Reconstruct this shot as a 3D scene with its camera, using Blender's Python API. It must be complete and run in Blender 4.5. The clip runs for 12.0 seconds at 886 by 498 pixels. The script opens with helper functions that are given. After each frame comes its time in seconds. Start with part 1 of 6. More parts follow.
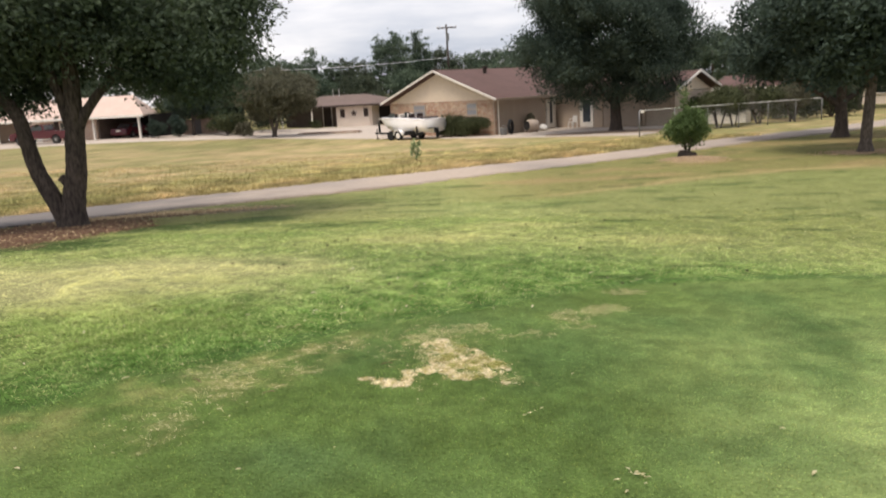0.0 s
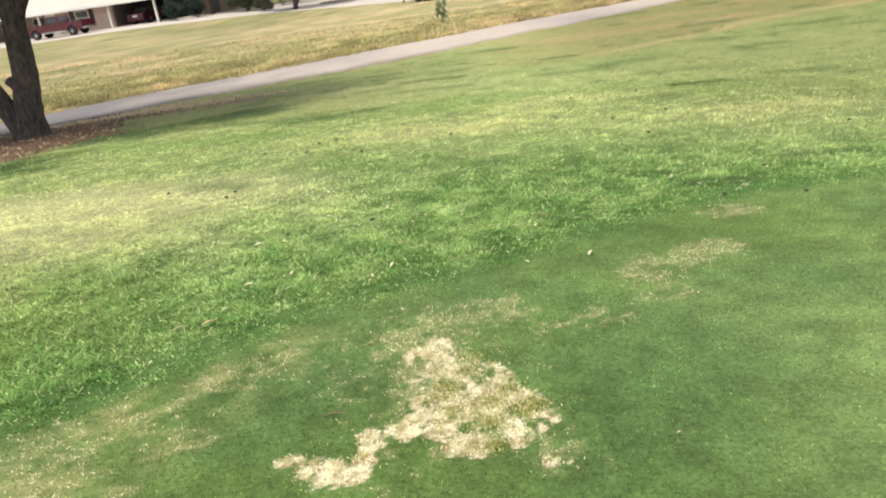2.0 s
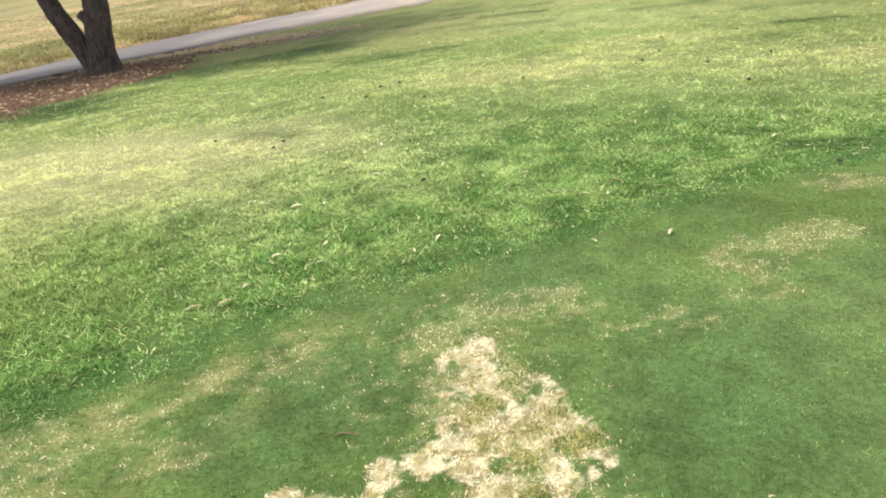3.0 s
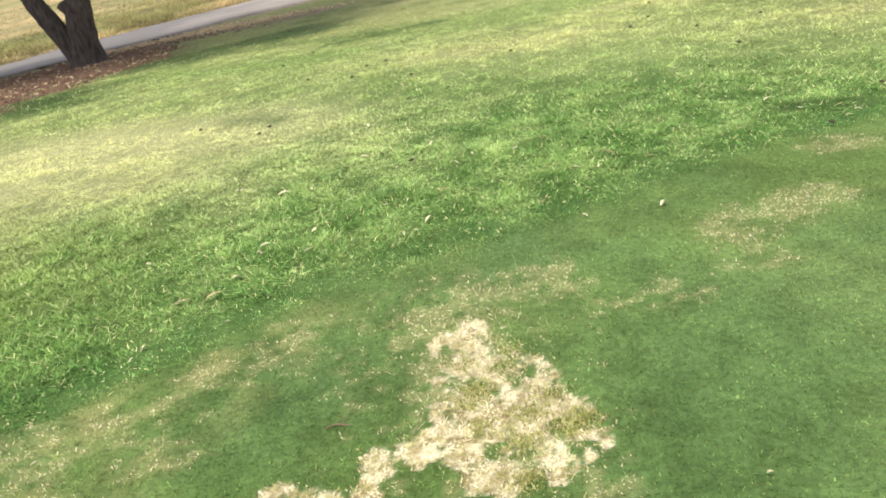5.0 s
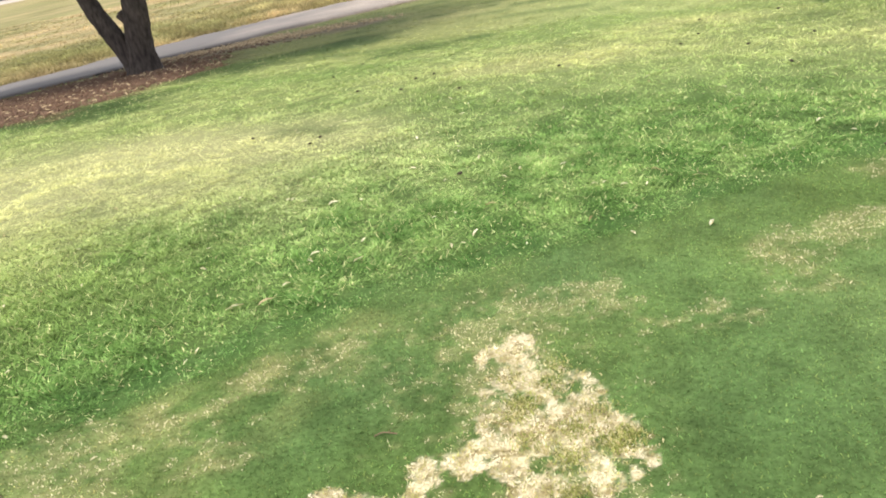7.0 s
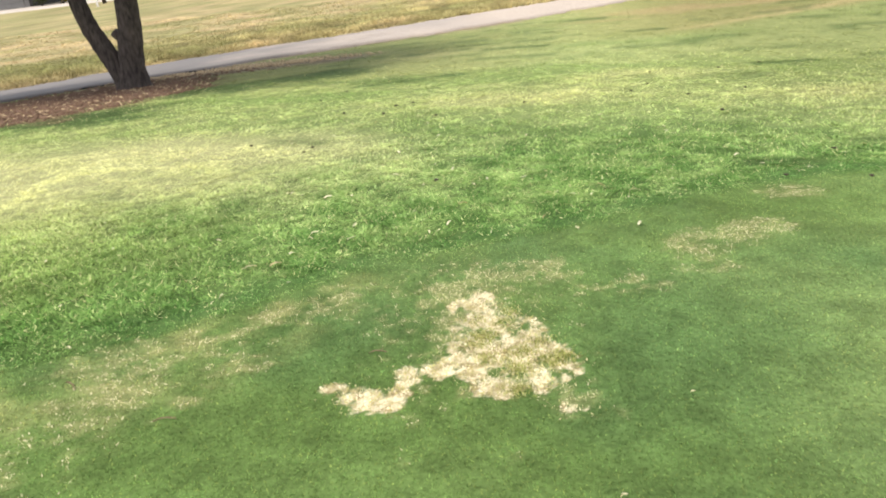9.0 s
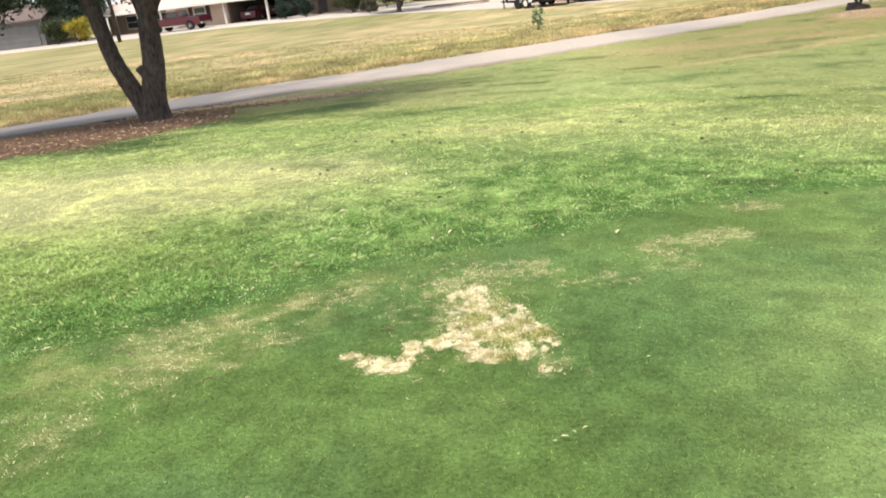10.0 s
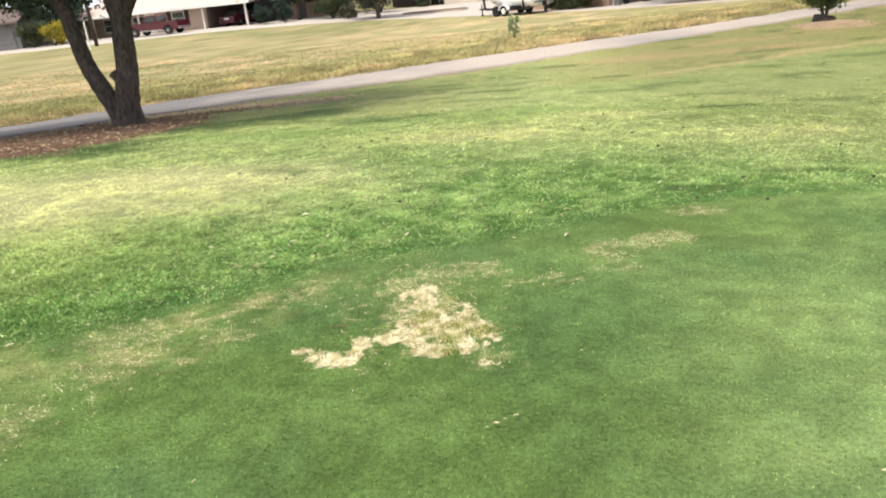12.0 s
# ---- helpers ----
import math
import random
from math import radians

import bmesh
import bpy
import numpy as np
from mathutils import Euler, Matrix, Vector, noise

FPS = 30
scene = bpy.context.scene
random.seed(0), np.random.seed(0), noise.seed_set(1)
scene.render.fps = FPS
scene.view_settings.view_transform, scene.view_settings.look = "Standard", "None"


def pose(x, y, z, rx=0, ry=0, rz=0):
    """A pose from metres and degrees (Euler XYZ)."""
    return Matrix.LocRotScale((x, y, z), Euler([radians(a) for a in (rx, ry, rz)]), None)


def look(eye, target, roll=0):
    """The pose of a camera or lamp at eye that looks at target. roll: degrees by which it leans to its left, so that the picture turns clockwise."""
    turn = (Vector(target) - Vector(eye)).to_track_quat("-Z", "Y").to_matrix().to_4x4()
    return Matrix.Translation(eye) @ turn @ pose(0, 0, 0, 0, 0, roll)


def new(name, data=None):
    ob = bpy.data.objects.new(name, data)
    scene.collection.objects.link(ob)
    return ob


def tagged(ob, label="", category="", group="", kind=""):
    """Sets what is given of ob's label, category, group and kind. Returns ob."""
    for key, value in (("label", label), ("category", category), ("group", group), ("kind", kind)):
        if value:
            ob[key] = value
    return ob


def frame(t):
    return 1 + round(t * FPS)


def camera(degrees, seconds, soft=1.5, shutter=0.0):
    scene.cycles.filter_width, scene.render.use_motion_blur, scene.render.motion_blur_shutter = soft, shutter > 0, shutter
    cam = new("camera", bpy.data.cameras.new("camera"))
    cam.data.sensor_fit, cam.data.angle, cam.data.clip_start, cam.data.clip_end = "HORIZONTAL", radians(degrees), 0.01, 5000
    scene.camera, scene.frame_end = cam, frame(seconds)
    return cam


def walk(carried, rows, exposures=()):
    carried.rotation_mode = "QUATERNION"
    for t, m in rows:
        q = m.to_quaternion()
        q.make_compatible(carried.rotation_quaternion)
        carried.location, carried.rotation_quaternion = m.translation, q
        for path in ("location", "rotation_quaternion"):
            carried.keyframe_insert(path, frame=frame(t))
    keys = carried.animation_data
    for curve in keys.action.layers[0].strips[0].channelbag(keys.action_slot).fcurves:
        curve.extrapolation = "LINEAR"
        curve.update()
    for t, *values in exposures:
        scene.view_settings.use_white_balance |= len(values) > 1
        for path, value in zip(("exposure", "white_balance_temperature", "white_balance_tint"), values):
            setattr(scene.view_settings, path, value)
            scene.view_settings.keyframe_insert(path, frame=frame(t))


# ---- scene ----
cam = camera(59.5, 12.0, soft=1.9, shutter=0.2)
METRES, EYE, TILT, LEAN, TURN = 4.777, 1.5, -0.75, 3.4, 0.0
ROWS = [
    (0.0, 0.0, 0.0, 0.0, 0.03, -10.85, -0.15),
    (0.3, 0.0068, 0.0777, -0.0108, 0.33, -15.79, -0.12),
    (0.5, 0.0113, 0.1295, -0.018, 0.94, -17.64, -1.09),
    (0.7, 0.0188, 0.1738, -0.0174, 1.24, -16.18, 0.06),
    (1.0, 0.03, 0.2402, -0.0164, -0.76, -15.3, 1.68),
    (1.3, 0.0395, 0.3175, -0.0222, 1.13, -13.4, 1.06),
    (1.5, 0.0458, 0.3691, -0.026, 2.6, -15.14, 0.62),
    (1.8, 0.0483, 0.4433, -0.0318, 4.06, -17.1, 2.28),
    (2.0, 0.05, 0.4928, -0.0356, 2.26, -20.65, 4.64),
    (2.2, 0.0554, 0.5268, -0.0383, 3.18, -21.93, 5.23),
    (2.5, 0.0634, 0.5778, -0.0423, 6.87, -23.31, 4.32),
    (2.7, 0.0662, 0.5954, -0.0433, 8.56, -23.45, 4.58),
    (3.0, 0.0704, 0.6093, -0.0448, 8.47, -24.86, 5.42),
    (3.2, 0.071, 0.6105, -0.0448, 9.34, -24.99, 5.37),
    (4.8, 0.0762, 0.6202, -0.0452, 6.92, -26.93, 7.38),
    (5.0, 0.0768, 0.6214, -0.0452, 7.28, -26.79, 7.72),
    (5.5, 0.0743, 0.6211, -0.0455, 7.96, -26.64, 7.15),
    (6.0, 0.0737, 0.62, -0.0438, 8.62, -26.02, 7.18),
    (6.5, 0.0717, 0.6184, -0.0418, 9.68, -25.35, 7.33),
    (7.0, 0.0712, 0.6136, -0.0389, 10.6, -25.54, 7.57),
    (7.2, 0.0715, 0.609, -0.0385, 10.61, -25.15, 7.24),
    (8.8, 0.078, 0.474, -0.031, 9.62, -22.25, 3.85),
    (9.0, 0.0821, 0.4502, -0.0298, 9.11, -22.53, 3.38),
    (9.3, 0.0955, 0.4143, -0.0255, 9.0, -23.59, 3.38),
    (9.5, 0.1045, 0.3903, -0.0227, 10.22, -22.46, 3.32),
    (9.8, 0.1064, 0.3527, -0.0225, 9.99, -20.23, 2.98),
    (10.0, 0.1076, 0.3276, -0.0223, 9.62, -19.77, 3.25),
    (10.2, 0.1147, 0.3182, -0.0205, 9.55, -20.0, 3.22),
    (10.5, 0.1254, 0.304, -0.0179, 7.7, -19.1, 2.39),
    (10.8, 0.1358, 0.3006, -0.0185, 5.67, -18.65, 2.05),
    (11.0, 0.1428, 0.2984, -0.0189, 5.55, -18.56, 1.85),
    (11.3, 0.1429, 0.297, -0.0185, 5.87, -18.29, 1.41),
    (11.5, 0.1429, 0.2961, -0.0183, 6.65, -18.21, 1.75),
    (11.7, 0.1438, 0.2958, -0.0173, 7.46, -18.1, 2.19),
    (12.0, 0.1451, 0.2953, -0.0159, 8.29, -19.39, 2.67),
]
walk(cam, [(t, pose(0, 0, EYE, TILT, LEAN, TURN) @ pose(METRES * x, METRES * y, METRES * z, 90 + pitch, roll, yaw)) for t, x, y, z, yaw, pitch, roll in ROWS], exposures=[(0, 0.45, 6900, 14), (0.3, 0.58, 6550, 6), (0.5, 0.62, 6550, 7), (1.5, 0.75, 6500, 8), (3.0, 0.85, 6500, 10), (7.0, 0.9, 6500, 10), (9.0, 0.92, 6500, 10), (10.5, 0.98, 6500, 10), (12.0, 0.92, 6500, 10)])

# ---- world, sun ----
world = bpy.data.worlds.new("overcast_sky")
scene.world = world
world.use_nodes = True
nt = world.node_tree
nt.nodes.clear()
N, K = nt.nodes.new, nt.links.new
out = N("ShaderNodeOutputWorld")
bg = N("ShaderNodeBackground")
sky = N("ShaderNodeTexSky")
sky.sky_type, sky.sun_disc = "NISHITA", False
sky.sun_elevation, sky.sun_rotation = radians(62), radians(200)
dim = N("ShaderNodeMix")
dim.data_type, dim.blend_type = "RGBA", "MULTIPLY"
dim.inputs[0].default_value = 1.0
dim.inputs[7].default_value = (0.09, 0.09, 0.09, 1)
co = N("ShaderNodeTexCoord")
stretch = N("ShaderNodeMapping")
stretch.inputs["Scale"].default_value = (1.0, 1.0, 5.0)
cn = N("ShaderNodeTexNoise")
cn.inputs["Scale"].default_value, cn.inputs["Detail"].default_value, cn.inputs["Roughness"].default_value = 2.6, 7, 0.55
ramp = N("ShaderNodeValToRGB")
ramp.color_ramp.elements[0].position, ramp.color_ramp.elements[0].color = 0.36, (0.41, 0.465, 0.57, 1)
ramp.color_ramp.elements[1].position, ramp.color_ramp.elements[1].color = 0.62, (0.85, 0.86, 0.89, 1)
mixc = N("ShaderNodeMix")
mixc.data_type = "RGBA"
mixc.inputs[0].default_value = 0.86
K(co.outputs["Generated"], stretch.inputs["Vector"])
K(stretch.outputs["Vector"], cn.inputs["Vector"])
K(cn.outputs["Fac"], ramp.inputs[0])
K(sky.outputs[0], dim.inputs[6])
K(dim.outputs[2], mixc.inputs[6])
K(ramp.outputs[0], mixc.inputs[7])
K(mixc.outputs[2], bg.inputs["Color"])
bg.inputs["Strength"].default_value = 1.0
K(bg.outputs[0], out.inputs[0])

sun_data = bpy.data.lights.new("sun", "SUN")
sun_data.energy, sun_data.angle, sun_data.color = 2.2, radians(18), (1.0, 0.95, 0.86)
sun = new("sun", sun_data)
sun.matrix_world = look((-15, -22, 60), (0, 0, 0))


# ---- materials ----
def material(name, base, second=None, scale=6.0, fine=60.0, rough=0.8, metal=0.0, bump=0.2, bump_size=0.01, spec=0.3, amount=0.6):
    """A surface with broad staining between two colours and a fine grain in brightness and relief."""
    m = bpy.data.materials.new(name)
    m.use_nodes = True
    t = m.node_tree
    n, k = t.nodes.new, t.links.new
    b = t.nodes["Principled BSDF"]
    second = second or tuple(c * 0.72 for c in base)
    tc = n("ShaderNodeTexCoord")
    broad = n("ShaderNodeTexNoise")
    broad.inputs["Scale"].default_value, broad.inputs["Detail"].default_value = scale, 5
    grain = n("ShaderNodeTexNoise")
    grain.inputs["Scale"].default_value, grain.inputs["Detail"].default_value = fine, 3
    k(tc.outputs["Object"], broad.inputs["Vector"])
    k(tc.outputs["Object"], grain.inputs["Vector"])
    spread = n("ShaderNodeMapRange")
    spread.inputs[1].default_value, spread.inputs[2].default_value = 0.35, 0.65
    spread.inputs[4].default_value = amount
    k(broad.outputs["Fac"], spread.inputs[0])
    mix = n("ShaderNodeMix")
    mix.data_type = "RGBA"
    mix.inputs[6].default_value, mix.inputs[7].default_value = (*base, 1), (*second, 1)
    k(spread.outputs[0], mix.inputs[0])
    value = n("ShaderNodeMapRange")
    value.inputs[1].default_value, value.inputs[2].default_value = 0.3, 0.7
    value.inputs[3].default_value, value.inputs[4].default_value = 0.82, 1.15
    k(grain.outputs["Fac"], value.inputs[0])
    mul = n("ShaderNodeMix")
    mul.data_type, mul.blend_type = "RGBA", "MULTIPLY"
    mul.inputs[0].default_value = 1.0
    k(mix.outputs[2], mul.inputs[6])
    k(value.outputs[0], mul.inputs[7])
    k(mul.outputs[2], b.inputs["Base Color"])
    b.inputs["Roughness"].default_value, b.inputs["Metallic"].default_value = rough, metal
    b.inputs["Specular IOR Level"].default_value = spec
    if bump:
        bp = n("ShaderNodeBump")
        bp.inputs["Strength"].default_value, bp.inputs["Distance"].default_value = bump, bump_size
        k(grain.outputs["Fac"], bp.inputs["Height"])
        k(bp.outputs[0], b.inputs["Normal"])
    return m


def brick_material(name, tones, mortar, scale=1.0):
    """Running-bond brick, 203 by 67 mm with mortar joints, in mixed tones."""
    m = bpy.data.materials.new(name)
    m.use_nodes = True
    t = m.node_tree
    n, k = t.nodes.new, t.links.new
    b = t.nodes["Principled BSDF"]
    tc = n("ShaderNodeTexCoord")
    sep = n("ShaderNodeSeparateXYZ")
    k(tc.outputs["Object"], sep.inputs[0])
    add = n("ShaderNodeMath")
    k(sep.outputs[0], add.inputs[0])
    k(sep.outputs[1], add.inputs[1])
    comb = n("ShaderNodeCombineXYZ")
    k(add.outputs[0], comb.inputs[0])
    k(sep.outputs[2], comb.inputs[1])
    br = n("ShaderNodeTexBrick")
    br.inputs["Scale"].default_value = 1.0
    br.inputs["Brick Width"].default_value, br.inputs["Row Height"].default_value = 0.213 * scale, 0.077 * scale
    br.inputs["Mortar Size"].default_value = 0.006
    br.inputs["Color1"].default_value, br.inputs["Color2"].default_value = (*tones[0], 1), (*tones[1], 1)
    br.inputs["Mortar"].default_value = (*mortar, 1)
    k(comb.outputs[0], br.inputs["Vector"])
    no = n("ShaderNodeTexNoise")
    no.inputs["Scale"].default_value, no.inputs["Detail"].default_value = 5.0, 4
    k(tc.outputs["Object"], no.inputs["Vector"])
    rm = n("ShaderNodeMapRange")
    rm.inputs[1].default_value, rm.inputs[2].default_value = 0.45, 0.6
    rm.inputs[4].default_value = 0.4
    k(no.outputs["Fac"], rm.inputs[0])
    mix = n("ShaderNodeMix")
    mix.data_type = "RGBA"
    k(rm.outputs[0], mix.inputs[0])
    k(br.outputs["Color"], mix.inputs[6])
    mix.inputs[7].default_value = (*tones[2], 1)
    k(mix.outputs[2], b.inputs["Base Color"])
    b.inputs["Roughness"].default_value = 0.9
    bp = n("ShaderNodeBump")
    bp.inputs["Strength"].default_value, bp.inputs["Distance"].default_value = 0.5, 0.008
    bp.invert = True
    k(br.outputs["Fac"], bp.inputs["Height"])
    k(bp.outputs[0], b.inputs["Normal"])
    return m


def tinted_material(name, rough=0.75, fine=140.0, low=0.7, high=1.3, bump=0.5, bump_size=0.01, island=0.0, through_light=0.0):
    """Takes its colour from the mesh's own 'tint' layer, with fine grain and, where asked, a tone for each separate blade."""
    m = bpy.data.materials.new(name)
    m.use_nodes = True
    t = m.node_tree
    n, k = t.nodes.new, t.links.new
    b = t.nodes["Principled BSDF"]
    at = n("ShaderNodeAttribute")
    at.attribute_name = "tint"
    tc = n("ShaderNodeTexCoord")
    g1 = n("ShaderNodeTexNoise")
    g1.inputs["Scale"].default_value, g1.inputs["Detail"].default_value = fine, 4
    k(tc.outputs["Object"], g1.inputs["Vector"])
    value = n("ShaderNodeMapRange")
    value.inputs[1].default_value, value.inputs[2].default_value = 0.3, 0.7
    value.inputs[3].default_value, value.inputs[4].default_value = low, high
    k(g1.outputs["Fac"], value.inputs[0])
    last = value.outputs[0]
    if island:
        geo = n("ShaderNodeNewGeometry")
        r = n("ShaderNodeMapRange")
        r.inputs[3].default_value, r.inputs[4].default_value = 1 - island, 1 + island
        k(geo.outputs["Random Per Island"], r.inputs[0])
        mm = n("ShaderNodeMath")
        mm.operation = "MULTIPLY"
        k(last, mm.inputs[0])
        k(r.outputs[0], mm.inputs[1])
        last = mm.outputs[0]
    mul = n("ShaderNodeMix")
    mul.data_type, mul.blend_type = "RGBA", "MULTIPLY"
    mul.inputs[0].default_value = 1.0
    k(at.outputs["Color"], mul.inputs[6])
    k(last, mul.inputs[7])
    k(mul.outputs[2], b.inputs["Base Color"])
    b.inputs["Roughness"].default_value = rough
    b.inputs["Specular IOR Level"].default_value = 0.06
    if bump:
        bp = n("ShaderNodeBump")
        bp.inputs["Strength"].default_value, bp.inputs["Distance"].default_value = bump, bump_size
        k(g1.outputs["Fac"], bp.inputs["Height"])
        k(bp.outputs[0], b.inputs["Normal"])
    if through_light:
        tr = n("ShaderNodeBsdfTranslucent")
        k(mul.outputs[2], tr.inputs["Color"])
        ms = n("ShaderNodeMixShader")
        ms.inputs[0].default_value = through_light
        k(b.outputs[0], ms.inputs[1])
        k(tr.outputs[0], ms.inputs[2])
        k(ms.outputs[0], t.nodes["Material Output"].inputs["Surface"])
    return m


def leaf_material(name, dark, light, rough=0.75, through_light=0.25, clumps=1.1):
    """Foliage: a tone of its own for each leaf, between two greens, with lit and shaded clumps painted in by noise, and
    light passing through.
    """
    m = bpy.data.materials.new(name)
    m.use_nodes = True
    t = m.node_tree
    n, k = t.nodes.new, t.links.new
    b = t.nodes["Principled BSDF"]
    geo = n("ShaderNodeNewGeometry")
    tc = n("ShaderNodeTexCoord")
    no = n("ShaderNodeTexNoise")
    no.inputs["Scale"].default_value = clumps
    k(tc.outputs["Object"], no.inputs["Vector"])
    av = n("ShaderNodeMath")
    av.operation = "MULTIPLY_ADD"
    k(geo.outputs["Random Per Island"], av.inputs[0])
    av.inputs[1].default_value = 0.42
    sc = n("ShaderNodeMapRange")
    sc.inputs[1].default_value, sc.inputs[2].default_value, sc.inputs[4].default_value = 0.36, 0.64, 0.58
    k(no.outputs["Fac"], sc.inputs[0])
    k(sc.outputs[0], av.inputs[2])
    mix = n("ShaderNodeMix")
    mix.data_type = "RGBA"
    k(av.outputs[0], mix.inputs[0])
    mix.inputs[6].default_value, mix.inputs[7].default_value = (*dark, 1), (*light, 1)
    k(mix.outputs[2], b.inputs["Base Color"])
    b.inputs["Roughness"].default_value = rough
    b.inputs["Specular IOR Level"].default_value = 0.1
    tr = n("ShaderNodeBsdfTranslucent")
    k(mix.outputs[2], tr.inputs["Color"])
    ms = n("ShaderNodeMixShader")
    ms.inputs[0].default_value = through_light
    k(b.outputs[0], ms.inputs[1])
    k(tr.outputs[0], ms.inputs[2])
    k(ms.outputs[0], t.nodes["Material Output"].inputs["Surface"])
    return m


def bark_material(name, base, second):
    """Bark with ridges that run up the trunk."""
    m = material(name, base, second, scale=3.0, fine=16.0, rough=0.95, bump=0.9, bump_size=0.03)
    t = m.node_tree
    mp = t.nodes.new("ShaderNodeMapping")
    mp.inputs["Scale"].default_value = (1.5, 1.5, 0.5)
    for x in t.nodes:
        if x.type == "MAP_RANGE" and x.inputs[3].default_value > 0.5:
            x.inputs[3].default_value, x.inputs[4].default_value = 0.5, 1.5
    tc = next(x for x in t.nodes if x.type == "TEX_COORD")
    t.links.new(tc.outputs["Object"], mp.inputs["Vector"])
    for x in t.nodes:
        if x.type == "TEX_NOISE":
            t.links.new(mp.outputs[0], x.inputs["Vector"])
    return m


def glass_material(name, tone=(0.05, 0.06, 0.07)):
    m = bpy.data.materials.new(name)
    m.use_nodes = True
    b = m.node_tree.nodes["Principled BSDF"]
    b.inputs["Base Color"].default_value = (*tone, 1)
    b.inputs["Roughness"].default_value = 0.06
    b.inputs["Specular IOR Level"].default_value = 0.6
    return m


M_TURF = tinted_material("turf", rough=0.9, fine=48.0, low=0.74, high=1.24, bump=0.4, bump_size=0.01)
M_BLADE = tinted_material("grass_blade", rough=0.9, fine=3.0, low=0.85, high=1.15, bump=0, island=0.16, through_light=0.36)
M_DRYBLADE = tinted_material("dry_grass_blade", rough=0.9, fine=0.6, low=0.85, high=1.15, bump=0, island=0.2, through_light=0.36)
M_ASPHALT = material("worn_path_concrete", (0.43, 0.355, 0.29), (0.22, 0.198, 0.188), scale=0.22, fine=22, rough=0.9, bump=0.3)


def grey_stretch(m, x0, x1, tone, most):
    """A greyer, darker stretch of paving: mixes a tone in between two places along x, broken by large stains."""
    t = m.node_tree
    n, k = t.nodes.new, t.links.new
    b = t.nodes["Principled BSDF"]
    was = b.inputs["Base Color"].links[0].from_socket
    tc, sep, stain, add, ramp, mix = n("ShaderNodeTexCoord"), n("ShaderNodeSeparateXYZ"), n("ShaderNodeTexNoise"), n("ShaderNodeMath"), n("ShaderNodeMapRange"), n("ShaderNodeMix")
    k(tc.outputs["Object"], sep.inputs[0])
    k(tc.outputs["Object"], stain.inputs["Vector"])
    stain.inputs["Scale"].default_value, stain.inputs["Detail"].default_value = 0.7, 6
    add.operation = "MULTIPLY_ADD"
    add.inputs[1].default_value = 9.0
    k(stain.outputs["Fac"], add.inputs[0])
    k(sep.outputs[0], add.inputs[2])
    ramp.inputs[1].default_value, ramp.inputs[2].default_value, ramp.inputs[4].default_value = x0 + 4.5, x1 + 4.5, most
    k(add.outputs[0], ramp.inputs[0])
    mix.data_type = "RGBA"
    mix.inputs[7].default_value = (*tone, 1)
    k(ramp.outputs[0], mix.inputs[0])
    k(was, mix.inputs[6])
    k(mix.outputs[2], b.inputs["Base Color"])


grey_stretch(M_ASPHALT, -4.0, -9.0, (0.14, 0.128, 0.124), 0.88)
M_DRIVE = material("pale_concrete", (0.5, 0.43, 0.365), (0.4, 0.345, 0.295), scale=0.35, fine=8, rough=0.88, bump=0.2)
M_BARK = bark_material("dark_oak_bark", (0.085, 0.066, 0.055), (0.038, 0.031, 0.027))
M_BARK_GREY = bark_material("grey_bark", (0.11, 0.088, 0.072), (0.06, 0.05, 0.043))
M_OAK = leaf_material("oak_leaf", (0.025, 0.042, 0.03), (0.135, 0.172, 0.115))
M_DARKLEAF = leaf_material("dense_dark_leaf", (0.02, 0.034, 0.027), (0.1, 0.138, 0.108), clumps=0.8)
M_BROWNLEAF = leaf_material("dull_olive_leaf", (0.085, 0.082, 0.055), (0.15, 0.145, 0.1))
M_ROUND = leaf_material("dusty_olive_leaf", (0.1, 0.1, 0.07), (0.17, 0.168, 0.115))
M_WOODS = leaf_material("woodland_leaf", (0.042, 0.068, 0.048), (0.145, 0.19, 0.128), clumps=0.6)
M_WOODS_DULL = leaf_material("dull_woodland_leaf", (0.036, 0.05, 0.034), (0.105, 0.125, 0.082), clumps=0.6)
M_BUSH = leaf_material("fresh_bush_leaf", (0.06, 0.1, 0.036), (0.18, 0.25, 0.1))
M_SAPLING = leaf_material("pale_sapling_leaf", (0.2, 0.26, 0.12), (0.48, 0.55, 0.32))
M_HEDGE = leaf_material("hedge_leaf", (0.045, 0.055, 0.028), (0.115, 0.13, 0.065))
M_YELLOW = leaf_material("yellow_shrub_leaf", (0.16, 0.14, 0.025), (0.55, 0.45, 0.06))
M_MULCH_PALE = material("pale_mulch_chip", (0.5, 0.37, 0.24), (0.36, 0.26, 0.17), scale=9, fine=60, rough=0.95)
M_MULCH = material("mulch_chip", (0.23, 0.138, 0.088), (0.095, 0.06, 0.042), scale=9, fine=60, rough=0.95)
M_DEADLEAF = material("dry_leaf", (0.84, 0.77, 0.55), (0.72, 0.62, 0.4), scale=12, fine=90, rough=0.8, bump=0.1)
M_TANLEAF = material("brown_leaf", (0.58, 0.44, 0.26), (0.42, 0.3, 0.17), scale=12, fine=90, rough=0.8, bump=0.1)
M_DARKDROP = material("dark_dropping", (0.06, 0.045, 0.03), rough=0.9)
M_TWIG = material("twig_brown", (0.2, 0.13, 0.08), rough=0.9)
M_CHALK = material("white_scrap", (0.74, 0.67, 0.45), (0.55, 0.5, 0.32), scale=20, rough=0.9)
M_BRICK = brick_material("mixed_brick", ((0.36, 0.16, 0.10), (0.52, 0.40, 0.27), (0.20, 0.12, 0.085)), (0.48, 0.43, 0.37))
